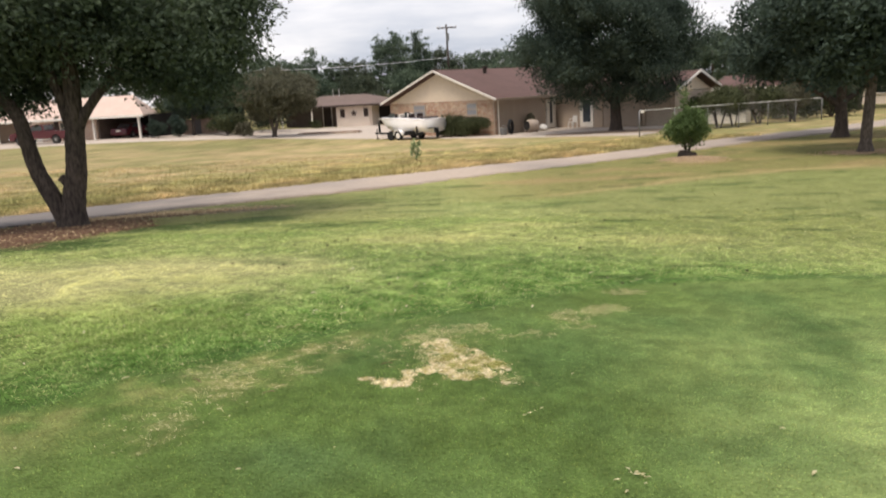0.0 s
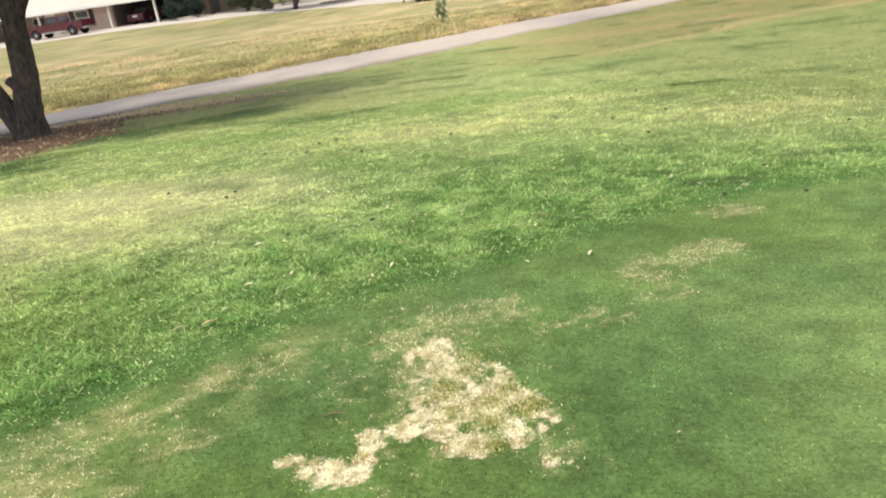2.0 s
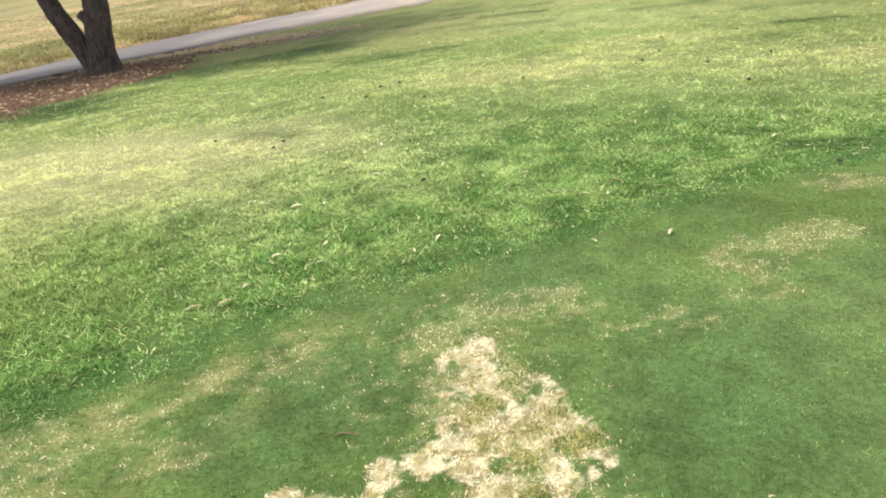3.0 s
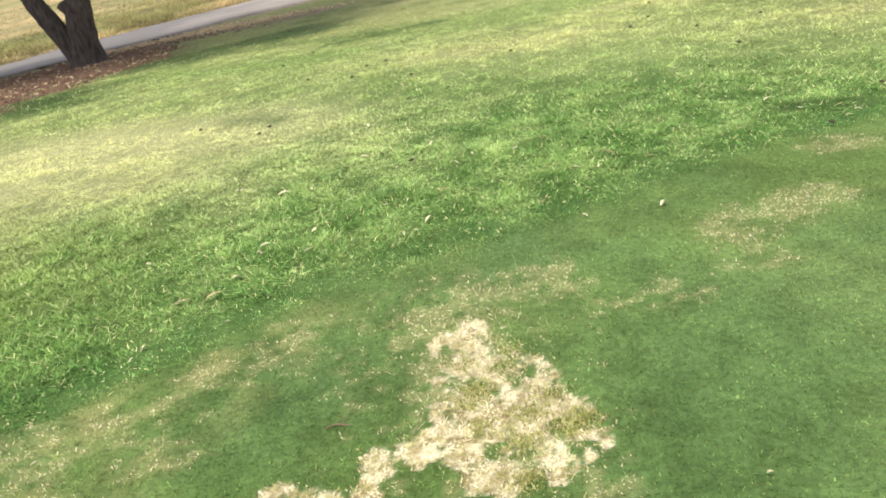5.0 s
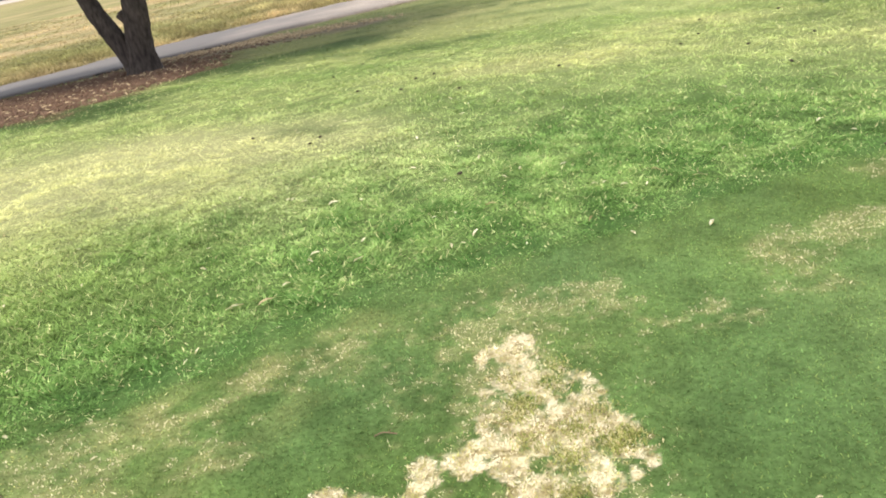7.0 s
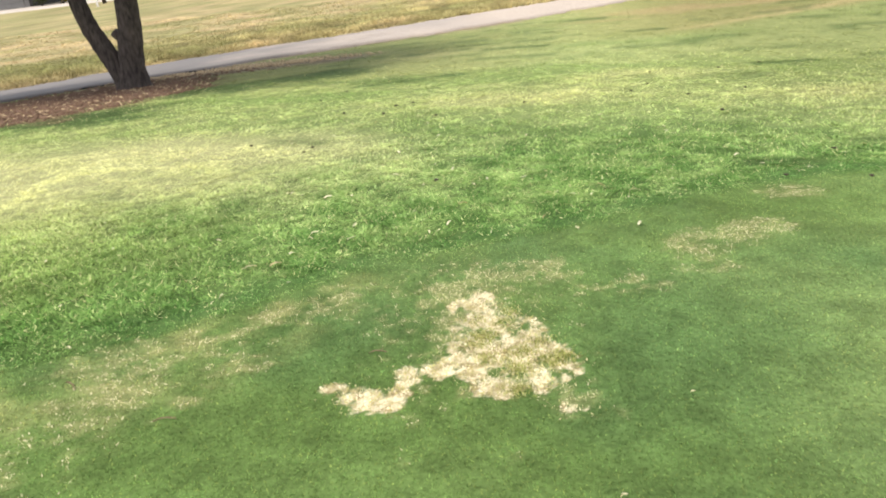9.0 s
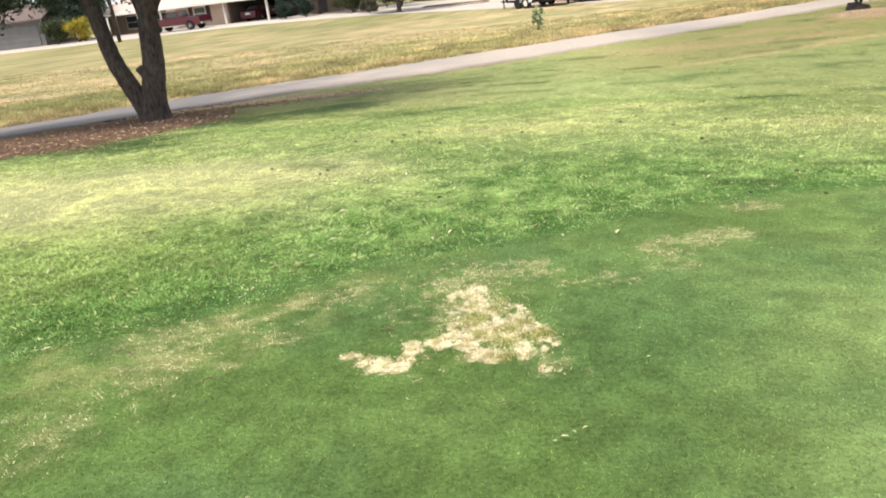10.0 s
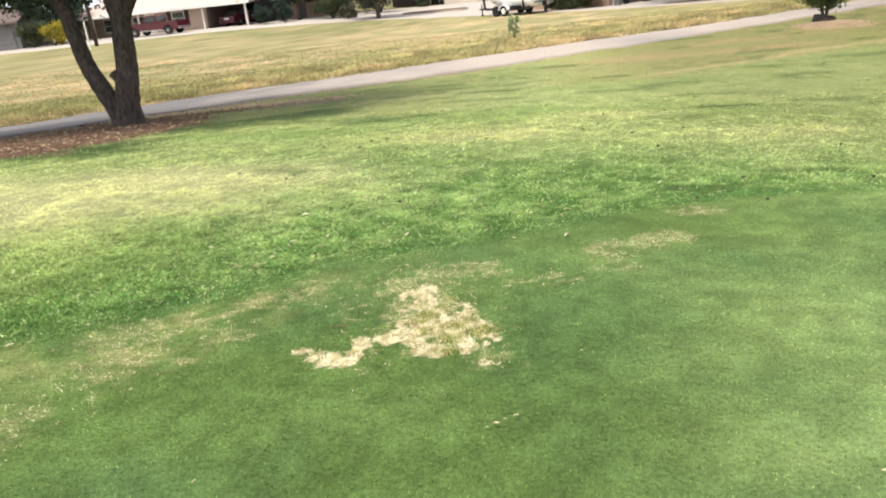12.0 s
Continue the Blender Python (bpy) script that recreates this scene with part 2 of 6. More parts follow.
M_BRICK_PINK = brick_material("pink_brick", ((0.5, 0.36, 0.28), (0.55, 0.43, 0.34), (0.45, 0.33, 0.26)), (0.55, 0.5, 0.45))
M_SIDING = material("tan_siding", (0.68, 0.56, 0.43), (0.61, 0.5, 0.385), scale=1.2, fine=30, rough=0.7, bump=0.05)
M_CREAM = material("cream_wall", (0.72, 0.62, 0.54), (0.65, 0.56, 0.48), scale=1.0, fine=30, rough=0.75, bump=0.05)
M_TRIM = material("white_trim", (0.78, 0.74, 0.68), (0.68, 0.64, 0.58), scale=3, fine=40, rough=0.55, bump=0.03)
M_TAUPE = material("taupe_panel", (0.4, 0.32, 0.25), (0.34, 0.27, 0.21), scale=2, fine=30, rough=0.7, bump=0.05)
M_WALLBROWN = material("brown_taupe_wall", (0.4, 0.325, 0.26), (0.35, 0.28, 0.225), scale=1.2, fine=30, rough=0.75, bump=0.05)
# Wall brown darkened for the shade inside the porch and carport.
M_RECESS = material("shaded_recess_wall", (0.14, 0.11, 0.095), (0.1, 0.08, 0.07), scale=2, rough=0.8)
M_SHINGLE = material("brown_shingle", (0.135, 0.082, 0.075), (0.105, 0.066, 0.06), scale=0.8, fine=14, rough=0.95, bump=0.5, bump_size=0.02)
M_SHINGLE_TAN = material("pale_tan_shingle", (0.62, 0.47, 0.4), (0.53, 0.4, 0.34), scale=0.7, fine=14, rough=0.9, bump=0.4, bump_size=0.02)
M_SHINGLE_GREY = material("grey_brown_shingle", (0.17, 0.125, 0.11), (0.13, 0.1, 0.088), scale=0.7, fine=14, rough=0.95, bump=0.4, bump_size=0.02)
M_GLASS = glass_material("window_glass")
M_GLASS_PALE = glass_material("curtained_window_glass", (0.26, 0.26, 0.28))
# Near-black that stands in for the shade inside carports and the barrel.
M_DARK = material("interior_shade", (0.03, 0.028, 0.027), rough=0.9)
M_SHUTTER = material("dark_shutter", (0.05, 0.035, 0.03), rough=0.7)
M_FENCEWOOD = material("weathered_fence_wood", (0.27, 0.19, 0.145), (0.19, 0.135, 0.105), scale=2, fine=20, rough=0.9)
M_POLE = material("utility_pole_wood", (0.07, 0.055, 0.047), rough=0.95)
M_GALV = material("galvanised_steel", (0.62, 0.61, 0.58), rough=0.5, metal=0.1, bump=0.02)
M_WHITE = material("white_gelcoat", (0.93, 0.92, 0.93), (0.9, 0.88, 0.89), scale=1.5, fine=30, rough=0.3, bump=0.0, spec=0.5)
M_BLACK = material("black_rubber", (0.018, 0.018, 0.019), rough=0.8, bump=0.1)
M_SEAT = material("dark_vinyl", (0.05, 0.035, 0.035), rough=0.5)
M_REDPAINT = material("dark_red_car_paint", (0.085, 0.013, 0.021), (0.07, 0.011, 0.017), scale=2, rough=0.25, bump=0.0, spec=0.6)
M_CHROME = material("dull_chrome", (0.62, 0.61, 0.6), rough=0.25, metal=0.9, bump=0)
M_PLASTIC = material("white_plastic", (0.78, 0.76, 0.72), rough=0.45, bump=0)
M_GREYWALL = material("grey_siding", (0.17, 0.165, 0.16), (0.14, 0.135, 0.13), scale=1.5, fine=30, rough=0.75, bump=0.05)
M_GATE = material("grey_weathered_gate", (0.11, 0.1, 0.1), (0.085, 0.078, 0.078), scale=2, fine=20, rough=0.85)
M_DARKRIM = material("dull_dark_steel", (0.12, 0.115, 0.11), rough=0.45, metal=0.6, bump=0)
M_SOIL = material("bare_soil", (0.3, 0.215, 0.15), (0.2, 0.145, 0.1), scale=0.8, fine=12, rough=0.95, bump=0.4)
M_BARREL = material("pale_barrel", (0.5, 0.42, 0.36), (0.36, 0.28, 0.22), scale=4, rough=0.8)
M_EDGING = material("black_edging", (0.03, 0.028, 0.03), rough=0.8)
M_WIRE = material("grey_wire", (0.2, 0.2, 0.195), rough=0.5, metal=0.3, bump=0)
M_CABLE = material("pale_cable", (0.75, 0.76, 0.77), rough=0.5, bump=0)


# ---- terrain ----
def step(a, b, x):
    u = np.clip((np.asarray(x, float) - a) / (b - a), 0, 1)
    return u * u * (3 - 2 * u)


def terrain(x, y):
    """The lie of the land: a green that tips to one side, a fall beyond its collar, then a gentle field."""
    x, y = np.asarray(x, float), np.asarray(y, float)
    near = -0.150 - 0.0581 * np.clip(x, -14, 14) - 0.0102 * y
    far = -1.15 - 0.021 * (np.clip(y, 10, 56) - 24) + 0.55 * step(8, 32, -x) * step(30, 70, y)
    w = step(4.5, 23, np.hypot(x, y))
    return near * (1 - w) + far * w


def height(x, y):
    return float(terrain(x, y))


def relief(x, y):
    """Small unevenness of the ground on top of the lie of the land."""
    away = np.hypot(x, y)
    return 0.008 * (smooth_noise(x, y, 0.5, 5) - 0.5) * step(-0.2, 0.2, -in_green(x, y)) + 0.05 * (smooth_noise(x, y, 3.0, 6) - 0.5) * step(8, 14, away) * (1 - step(35, 50, y)) + 0.11 * step(0, 0.9, blob(x, y, 7.8, 24.9, 1.4, 1.4))


def ground_height(x, y):
    x, y = np.asarray(x, float), np.asarray(y, float)
    return terrain(x, y) + relief(x, y)


def lattice(ix, iy, seed):
    h = (ix.astype(np.int64) * 374761393 + iy.astype(np.int64) * 668265263 + seed * 982451653) & 0x7FFFFFFF
    h = ((h ^ (h >> 13)) * 1274126177) & 0x7FFFFFFF
    return ((h ^ (h >> 16)) & 0xFFFF) / 65535.0


def smooth_noise(x, y, size, seed=0, octaves=3):
    """Value noise from 0 to 1, with its largest features about 'size' metres across."""
    total, weight, amp = 0.0, 0.0, 1.0
    for o in range(octaves):
        u, v = np.asarray(x) / size, np.asarray(y) / size
        i, j = np.floor(u), np.floor(v)
        a, b = u - i, v - j
        a, b = a * a * (3 - 2 * a), b * b * (3 - 2 * b)
        s = seed + 17 * o
        n00, n10 = lattice(i, j, s), lattice(i + 1, j, s)
        n01, n11 = lattice(i, j + 1, s), lattice(i + 1, j + 1, s)
        total = total + amp * ((n00 * (1 - a) + n10 * a) * (1 - b) + (n01 * (1 - a) + n11 * a) * b)
        weight, amp, size = weight + amp, amp * 0.55, size * 0.47
    return total / weight


# the cart path: its middle line and half width
CART_LINE = [(-70, -42, 1.9), (-32, -8, 2.1), (-20.2, 6.2, 2.2), (-14.7, 13.2, 2.2), (-10.4, 17.4, 2.2), (-7.2, 20.1, 2.0), (-4.95, 21.4, 1.8), (-2.7, 23.0, 1.65), (-0.2, 24.8, 1.55),
             (3.9, 27.35, 1.45), (7.9, 30.05, 1.35), (12.6, 33.7, 1.3), (17.0, 36.6, 1.3), (22.3, 40.5, 1.3), (34, 50, 1.3), (60, 66, 1.3)]


def off_path(x, y):
    """Signed distance from the path's middle, as if it were 3 m wide throughout: towards the houses is positive."""
    x, y = np.asarray(x, float), np.asarray(y, float)
    best, sign = np.full(x.shape, 1e9), np.ones(x.shape)
    for (ax, ay, ah), (bx, by, bh) in zip(CART_LINE[:-1], CART_LINE[1:]):
        dx, dy = bx - ax, by - ay
        s = np.clip(((x - ax) * dx + (y - ay) * dy) / (dx * dx + dy * dy), 0, 1)
        d = np.hypot(x - ax - s * dx, y - ay - s * dy) - (ah + (bh - ah) * s - 1.5)
        cross = dx * (y - ay) - dy * (x - ax)
        closer = d < best
        best = np.where(closer, d, best)
        sign = np.where(closer, np.sign(cross), sign)
    return best * sign


def blob(x, y, cx, cy, rx, ry, turn=0.0):
    """1 in the middle of an ellipse, 0 on its rim, below 0 outside."""
    c, s = math.cos(radians(turn)), math.sin(radians(turn))
    u, v = (x - cx) * c + (y - cy) * s, -(x - cx) * s + (y - cy) * c
    return 1 - np.hypot(u / rx, v / ry)


RIM_X, RIM_R = [-3, -2, -1.4, -0.9, 0.2, 0.85, 1.75, 2.6, 5], [7.35, 7.24, 7.04, 7.0, 6.93, 7.0, 7.12, 7.10, 7.1]


def in_green(x, y):
    """Metres inside the slightly wavy rim of the putting green."""
    return np.interp(x, RIM_X, RIM_R) - np.hypot(x - 3.9, y - 0.1) + 0.12 * (smooth_noise(x, y, 0.6, 3) - 0.5)


def mix3(a, b, w):
    w = np.clip(w, 0, 1)[..., None]
    return a * (1 - w) + np.asarray(b) * w


def streak(x, y, ax, ay, ra, bx, by, rb):
    """1 on a line between two places, 0 at a radius that goes from ra to rb, below 0 outside."""
    dx, dy = bx - ax, by - ay
    s = np.clip(((x - ax) * dx + (y - ay) * dy) / (dx * dx + dy * dy), 0, 1)
    return 1 - np.hypot(x - ax - s * dx, y - ay - s * dy) / (ra + (rb - ra) * s)


def bare(x, y):
    """How far the turf has died off (bald spots), and where it is only thin and yellow."""
    d = np.maximum.reduce([
        streak(x, y, -0.10, 5.04, 0.13, 0.04, 4.62, 0.20), streak(x, y, 0.0, 4.93, 0.12, 0.18, 4.6, 0.14), blob(x, y, 0.02, 4.44, 0.08, 0.09), blob(x, y, 0.19, 4.48, 0.08, 0.07),
        blob(x, y, -0.21, 4.54, 0.07, 0.08) * 0.65, blob(x, y, -0.30, 4.5, 0.055, 0.045) * 0.6, streak(x, y, -0.29, 4.46, 0.035, -0.33, 4.30, 0.04) * 0.4, streak(x, y, -0.56, 4.37, 0.045, -0.43, 4.31, 0.07) * 0.6,
        blob(x, y, 0.28, 4.33, 0.06, 0.04) * 0.5, blob(x, y, 1.10, 2.82, 0.12, 0.06)])
    weak = np.maximum.reduce([
        streak(x, y, 0.86, 5.77, 0.16, 1.26, 6.03, 0.14) * 2.6, blob(x, y, 0.9, 5.6, 0.14, 0.2) * 1.1, blob(x, y, 1.52, 6.6, 0.22, 0.12, 15) * 2.6,
        streak(x, y, -0.26, 5.2, 0.18, 0.16, 5.42, 0.16) * 1.5, streak(x, y, 0.0, 5.5, 0.1, 0.12, 5.44, 0.12), blob(x, y, -0.15, 4.95, 0.32, 0.55, 10), blob(x, y, 0.58, 5.32, 0.17, 0.08) * 0.9, blob(x, y, 0.37, 5.24, 0.12, 0.06) * 0.7,
        streak(x, y, -0.72, 5.1, 0.14, -1.45, 4.45, 0.24) * 0.8, streak(x, y, -1.3, 4.45, 0.22, -1.52, 3.75, 0.26) * 0.85, blob(x, y, -1.0, 4.5, 0.16, 0.12) * 0.6,
        blob(x, y, -1.06, 4.78, 0.09, 0.06) * 2, blob(x, y, -0.98, 4.91, 0.08, 0.06) * 2, blob(x, y, -1.48, 3.86, 0.13, 0.07, 20) * 2, blob(x, y, -1.07, 4.26, 0.1, 0.06) * 1.8, blob(x, y, -1.52, 3.7, 0.12, 0.08) * 1.5, blob(x, y, 0.28, 4.36, 0.12, 0.1)])
    return d, weak


def straw_mask(x, y):
    """Bald, straw-coloured spots with ragged, speckled edges."""
    d = bare(x, y)[0]
    d = np.where(d < 0, 6.0 * d, d)
    speck = smooth_noise(x, y, 0.045, 52, 2)
    patchy = smooth_noise(x, y, 0.13, 53, 2)
    grain = smooth_noise(x, y, 0.017, 59, 2)
    return step(0.05, 0.66, np.minimum(d, 0.55) + 2.0 * (speck - 0.5) + 2.0 * (patchy - 0.5) + 1.3 * (grain - 0.5))


def thin_mask(x, y):
    weak = bare(x, y)[1]
    return step(0.0, 1.35, np.minimum(weak, 1.0) + 2.6 * (smooth_noise(x, y, 0.045, 54, 2) - 0.5) + 1.3 * (smooth_noise(x, y, 0.3, 55) - 0.5))


def bed(x, y):
    """The mulch bed round the oak."""
    return blob(x, y, -7.6, 12.3, 2.6, 2.8) + 0.2 * (smooth_noise(x, y, 0.7, 34) - 0.5)


def clump(x, y, size=0.16, seed=61):
    """Uneven growth: 0 in dark hollows, 1 on light tufts."""
    return step(0.28, 0.72, smooth_noise(x, y, size, seed, 4))


def mown_edge(x):
    """Where the nearer mown turf gives way to the dull, drier strip beside the path."""
    return np.interp(x, [-9, -4, -1, 2.5, 5.75, 9.1, 11.5, 20, 40], [13.0, 13.6, 14.6, 16.6, 19.4, 20.5, 20.3, 21.5, 27])


def overgrown(x, y):
    """1 where the collar stands in long blades, fading to 0 at the sides."""
    return step(2.3, 3.4, y) * step(-0.3, 0.9, x + 0.86 * y + 1.83) * step(-0.3, 0.9, 0.62 * y + 1.54 - x)


def starved(x, y):
    """The pale, short, half-dry drift in the collar."""
    return np.maximum(blob(x, y, -4.2, 7.0, 3.4, 1.6, 12), blob(x, y, -3.0, 7.7, 2.2, 1.1, 6))


def turf(x, y, under_blades=0.0):
    """The colour of the ground cover at each place, as it grows, dries and dies, with some shade and sheen painted in.
    """
    x, y = np.asarray(x, float), np.asarray(y, float)
    n1, n2, n3 = smooth_noise(x, y, 2.2, 11), smooth_noise(x, y, 0.35, 12), smooth_noise(x, y, 0.09, 13)
    rim = in_green(x, y)
    p = off_path(x, y)
    away = np.hypot(x, y)
    tuft = clump(x, y)
    rough = mix3(np.tile([0.078, 0.158, 0.042], (*x.shape, 1)), [0.17, 0.27, 0.088], tuft * 0.85 + (n2 - 0.5) * 0.9)
    rough = mix3(rough, [0.07, 0.15, 0.036], (0.55 - n1) * 3.0 * step(9.0, 6.0, y))
    # further out, thinner and paler
    out_there = step(7.2, 10.2, away + 1.2 * (n1 - 0.5))
    rough = mix3(rough, [0.33, 0.385, 0.165], out_there * (1 - 0.28 * step(0.5, 4, x)) * (0.62 + 0.5 * (n1 - 0.4)) * (0.72 + 0.38 * tuft))
    grown = smooth_noise(x * 0.45 + y * 0.12, y, 1.3, 26)
    rough = mix3(rough, [0.12, 0.21, 0.06], step(9, 11, away) * step(0.56, 0.72, grown) * 0.6)
    rough = mix3(rough, [0.26, 0.285, 0.115], step(8, 13, away) * step(-1, 3, x) * 0.4)
    rough = mix3(rough, [0.185, 0.205, 0.085], step(10.0, 13.0, y) * step(1, -2, x) * 0.65)
    rough = mix3(rough, [0.46, 0.48, 0.25], step(-0.3, 0.75, starved(x, y) + 0.35 * (n1 - 0.5) + 0.35 * (n2 - 0.5)) * 0.74 * (0.9 + 0.12 * tuft))
    sere = np.maximum.reduce([blob(x, y, 2.7, 9.6, 1.2, 0.5, 8), blob(x, y, -0.4, 9.8, 1.6, 0.6, 6), blob(x, y, 1.0, 11.2, 1.3, 0.5, 0), blob(x, y, -2.2, 14.7, 0.9, 0.7, -10)])
    rough = mix3(rough, [0.50, 0.50, 0.24], step(-0.1, 0.9, sere + 0.7 * (n2 - 0.5)) * 0.28)
    dull = step(-1.2, 0.6, y - mown_edge(x) + 1.4 * (n1 - 0.5)) * step(-1.5, 2.5, x)
    rough = mix3(rough, [0.225, 0.235, 0.095], dull * 0.8)
    rough = mix3(rough, [0.36, 0.28, 0.155], dull * step(0.42, 0.68, smooth_noise(x * 0.6, y * 1.3, 1.5, 24)) * 0.5)
    rough = mix3(rough, [0.40, 0.36, 0.18], step(0.42, 0.05, np.abs(y - mown_edge(x) + 0.5 * (n2 - 0.5))) * step(1.2, 3.5, x) * step(13, 11, x) * 0.75)
    # long dark tufts that the mower missed
    missed = np.maximum.reduce([streak(x, y, 1.4, 7.22, 0.1, 1.75, 7.17, 0.12) * 0.6, streak(x, y, 2.2, 7.75, 0.07, 2.75, 7.8, 0.09) * 0.7, blob(x, y, -1.95, 8.1, 0.4, 0.22) * 0.4,
                                streak(x, y, -2.3, 11.2, 0.12, -1.2, 11.9, 0.16), streak(x, y, -1.7, 15.4, 0.16, -0.3, 15.0, 0.2), streak(x, y, -1.8, 16.4, 0.2, -1.2, 16.4, 0.16), streak(x, y, 1.0, 16.5, 0.2, 1.7, 16.6, 0.2),
                                streak(x, y, -2.0, 22.2, 0.3, -1.5, 22.3, 0.2), streak(x, y, 0.0, 20.3, 0.25, 0.7, 20.4, 0.25), streak(x, y, 2.3, 11.5, 0.1, 2.9, 11.6, 0.1), streak(x, y, 4.3, 11.4, 0.12, 5.1, 11.5, 0.12), streak(x, y, 4.6, 10.4, 0.12, 5.1, 10.35, 0.1)])
    rough = mix3(rough, [0.05, 0.095, 0.03], step(-0.15, 0.6, missed + 0.8 * (smooth_noise(x, y, 0.2, 27) - 0.5)) * 0.75)
    rough = mix3(rough, [0.075, 0.125, 0.042], step(9, 12, away) * step(0.61, 0.72, smooth_noise(x * 0.6 + y * 0.1, y * 1.3, 0.7, 23)) * 0.62)
    rough = rough * (1 - 0.2 * step(0.8, 3.5, x) * step(7.8, 10.5, y))[..., None]
    near_left = blob(x, y, -2.9, 5.6, 1.7, 1.3, 30)
    rough = mix3(rough, [0.30, 0.37, 0.13], step(0, 0.8, near_left + 0.6 * (n2 - 0.5)) * 0.3)
    # Dark green bands by the oak: its shade, painted into the grass.
    oak_shade = np.maximum(streak(x, y, -4.75, 12.1, 1.0, -3.1, 13.1, 0.75), 0.75 * streak(x, y, -7.4, 9.6, 0.9, -4.9, 10.2, 0.9))
    rough = mix3(rough, [0.045, 0.082, 0.03], step(-0.1, 0.7, oak_shade + 0.9 * (n2 - 0.5)) * 0.85)
    # Besides noise, paler towards +x: the green's sheen, mixed into its colour.
    short = mix3(np.tile([0.092, 0.15, 0.038], (*x.shape, 1)), [0.30, 0.39, 0.14], (n1 - 0.42) * 0.65 + 0.3 * step(0.3, 1.4, x) * step(6.6, 4.9, y) + 0.2 * step(0.5, 2.2, x) * step(5.0, 3.6, y) + 0.3 * step(1.0, 2.6, x))
    short = mix3(short, [0.088, 0.15, 0.047], (0.5 - smooth_noise(x, y, 0.8, 31)) * 2.4)
    shade_green = np.maximum(blob(x, y, 0.66, 4.75, 0.65, 0.8), blob(x, y, -0.62, 4.85, 0.55, 0.5))
    short = mix3(short, [0.066, 0.122, 0.037], step(-0.35, 1.0, shade_green + 0.7 * (n2 - 0.5)) * 0.7)
    short = short * (1 + 0.35 * (n3 - 0.5) + 0.35 * (n2 - 0.5))[..., None]
    fringe = step(0.7, 0.1, rim) * step(-0.4, -1.0, x)
    short = mix3(short, [0.225, 0.25, 0.088], fringe * np.clip(0.1 + 2.6 * (smooth_noise(x, y, 0.16, 33, 2) - 0.42), 0, 0.8))
    short = short * (0.86 + 0.26 * clump(x, y, 0.10, 62))[..., None]
    # The ground sheet is darkened wherever blades stand on it.
    short = short * (1 - 0.12 * under_blades) * np.array([1.07, 1.03, 1.1])
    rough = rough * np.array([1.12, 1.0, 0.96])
    rough = rough * (1 - (0.42 - 0.14 * step(6.5, 8.5, away)) * under_blades * step(12.5, 10, away) * overgrown(x, y))[..., None]
    c = mix3(rough, short, step(-0.08, 0.08, rim + 0.12 * (n3 - 0.5)))
    # Dark line along the rim: the collar's shaded step, painted in.
    c = mix3(c, [0.055, 0.118, 0.032], step(0.15, 0.0, np.abs(rim + 0.09 + 0.2 * (n2 - 0.5))) * np.clip(0.1 + 1.2 * (n2 - 0.3), 0, 0.5))
    c = mix3(c, [0.30, 0.275, 0.125], thin_mask(x, y) * 0.4)
    straw = mix3(np.tile([0.62, 0.545, 0.36], (*x.shape, 1)), [0.33, 0.27, 0.14], step(0.45, 0.66, smooth_noise(x, y, 0.035, 56, 2)))
    w = np.clip(straw_mask(x, y), 0, 1)[..., None]
    c = c * (1 - w) + straw * w
    # bare dark soil and mulch round the oak
    m = bed(x, y)
    c = mix3(c, [0.14, 0.092, 0.06], step(-0.1, 0.2, m + 0.7 * (n2 - 0.5) + 0.35 * (n1 - 0.5)))
    verge = 1.6 * step(-2.7, -1.5, p) * step(-12, -8, x) * step(1.0, -2.0, x) - 1
    soil = step(0.0, 0.6, np.maximum(streak(x, y, -8.0, 16.4, 2.0, -4.3, 16.0, 1.3), verge) + 0.8 * (n2 - 0.5) + 0.5 * (n1 - 0.5))
    c = mix3(c, np.array([0.215, 0.165, 0.115]) * (0.7 + 0.6 * n2)[..., None], soil * 0.9)
    ring = blob(x, y, 7.85, 24.85, 0.95, 1.05)
    c = mix3(c, [0.42, 0.31, 0.19], step(0.0, 0.35, ring + 0.3 * (n2 - 0.5)))
    # the dry field beyond the path
    f1, f2, f3 = smooth_noise(x * 0.8, y, 4.5, 41), smooth_noise(x, y, 1.7, 42), clump(x, y, 0.5, 44)
    field = mix3(np.tile([0.36, 0.292, 0.148], (*x.shape, 1)), [0.24, 0.24, 0.10], np.clip(step(0.34, 0.66, f1) * 0.6 + 0.35 * step(-2, 8, x), 0, 0.85))
    field = mix3(field, [0.46, 0.345, 0.185], step(0.45, 0.72, f2) * 0.85)
    field = mix3(field, [0.25, 0.23, 0.09], step(0.5, 0.3, f2) * 0.5)
    olive = np.maximum(step(2.0, 4.5, p) * step(11.0, 7.0, p) * step(1.0, -3.0, x), 0.6 * step(26, 36, p)) * (0.35 + 0.9 * f1)
    field = mix3(field, [0.235, 0.235, 0.098], olive * 0.75)
    field = field * (0.78 + 0.24 * f3 + 0.2 * clump(x * 0.7, y, 1.1, 45))[..., None]
    field = mix3(field, [0.19, 0.155, 0.066], step(0.5, 0.66, smooth_noise(x, y, 0.5, 43)) * 0.7 * step(10, 3, p))
    field = field * (1 - 0.14 * step(-5, -13, x))[..., None]
    c = mix3(c, field, step(0.4, 1.4, p))
    return c


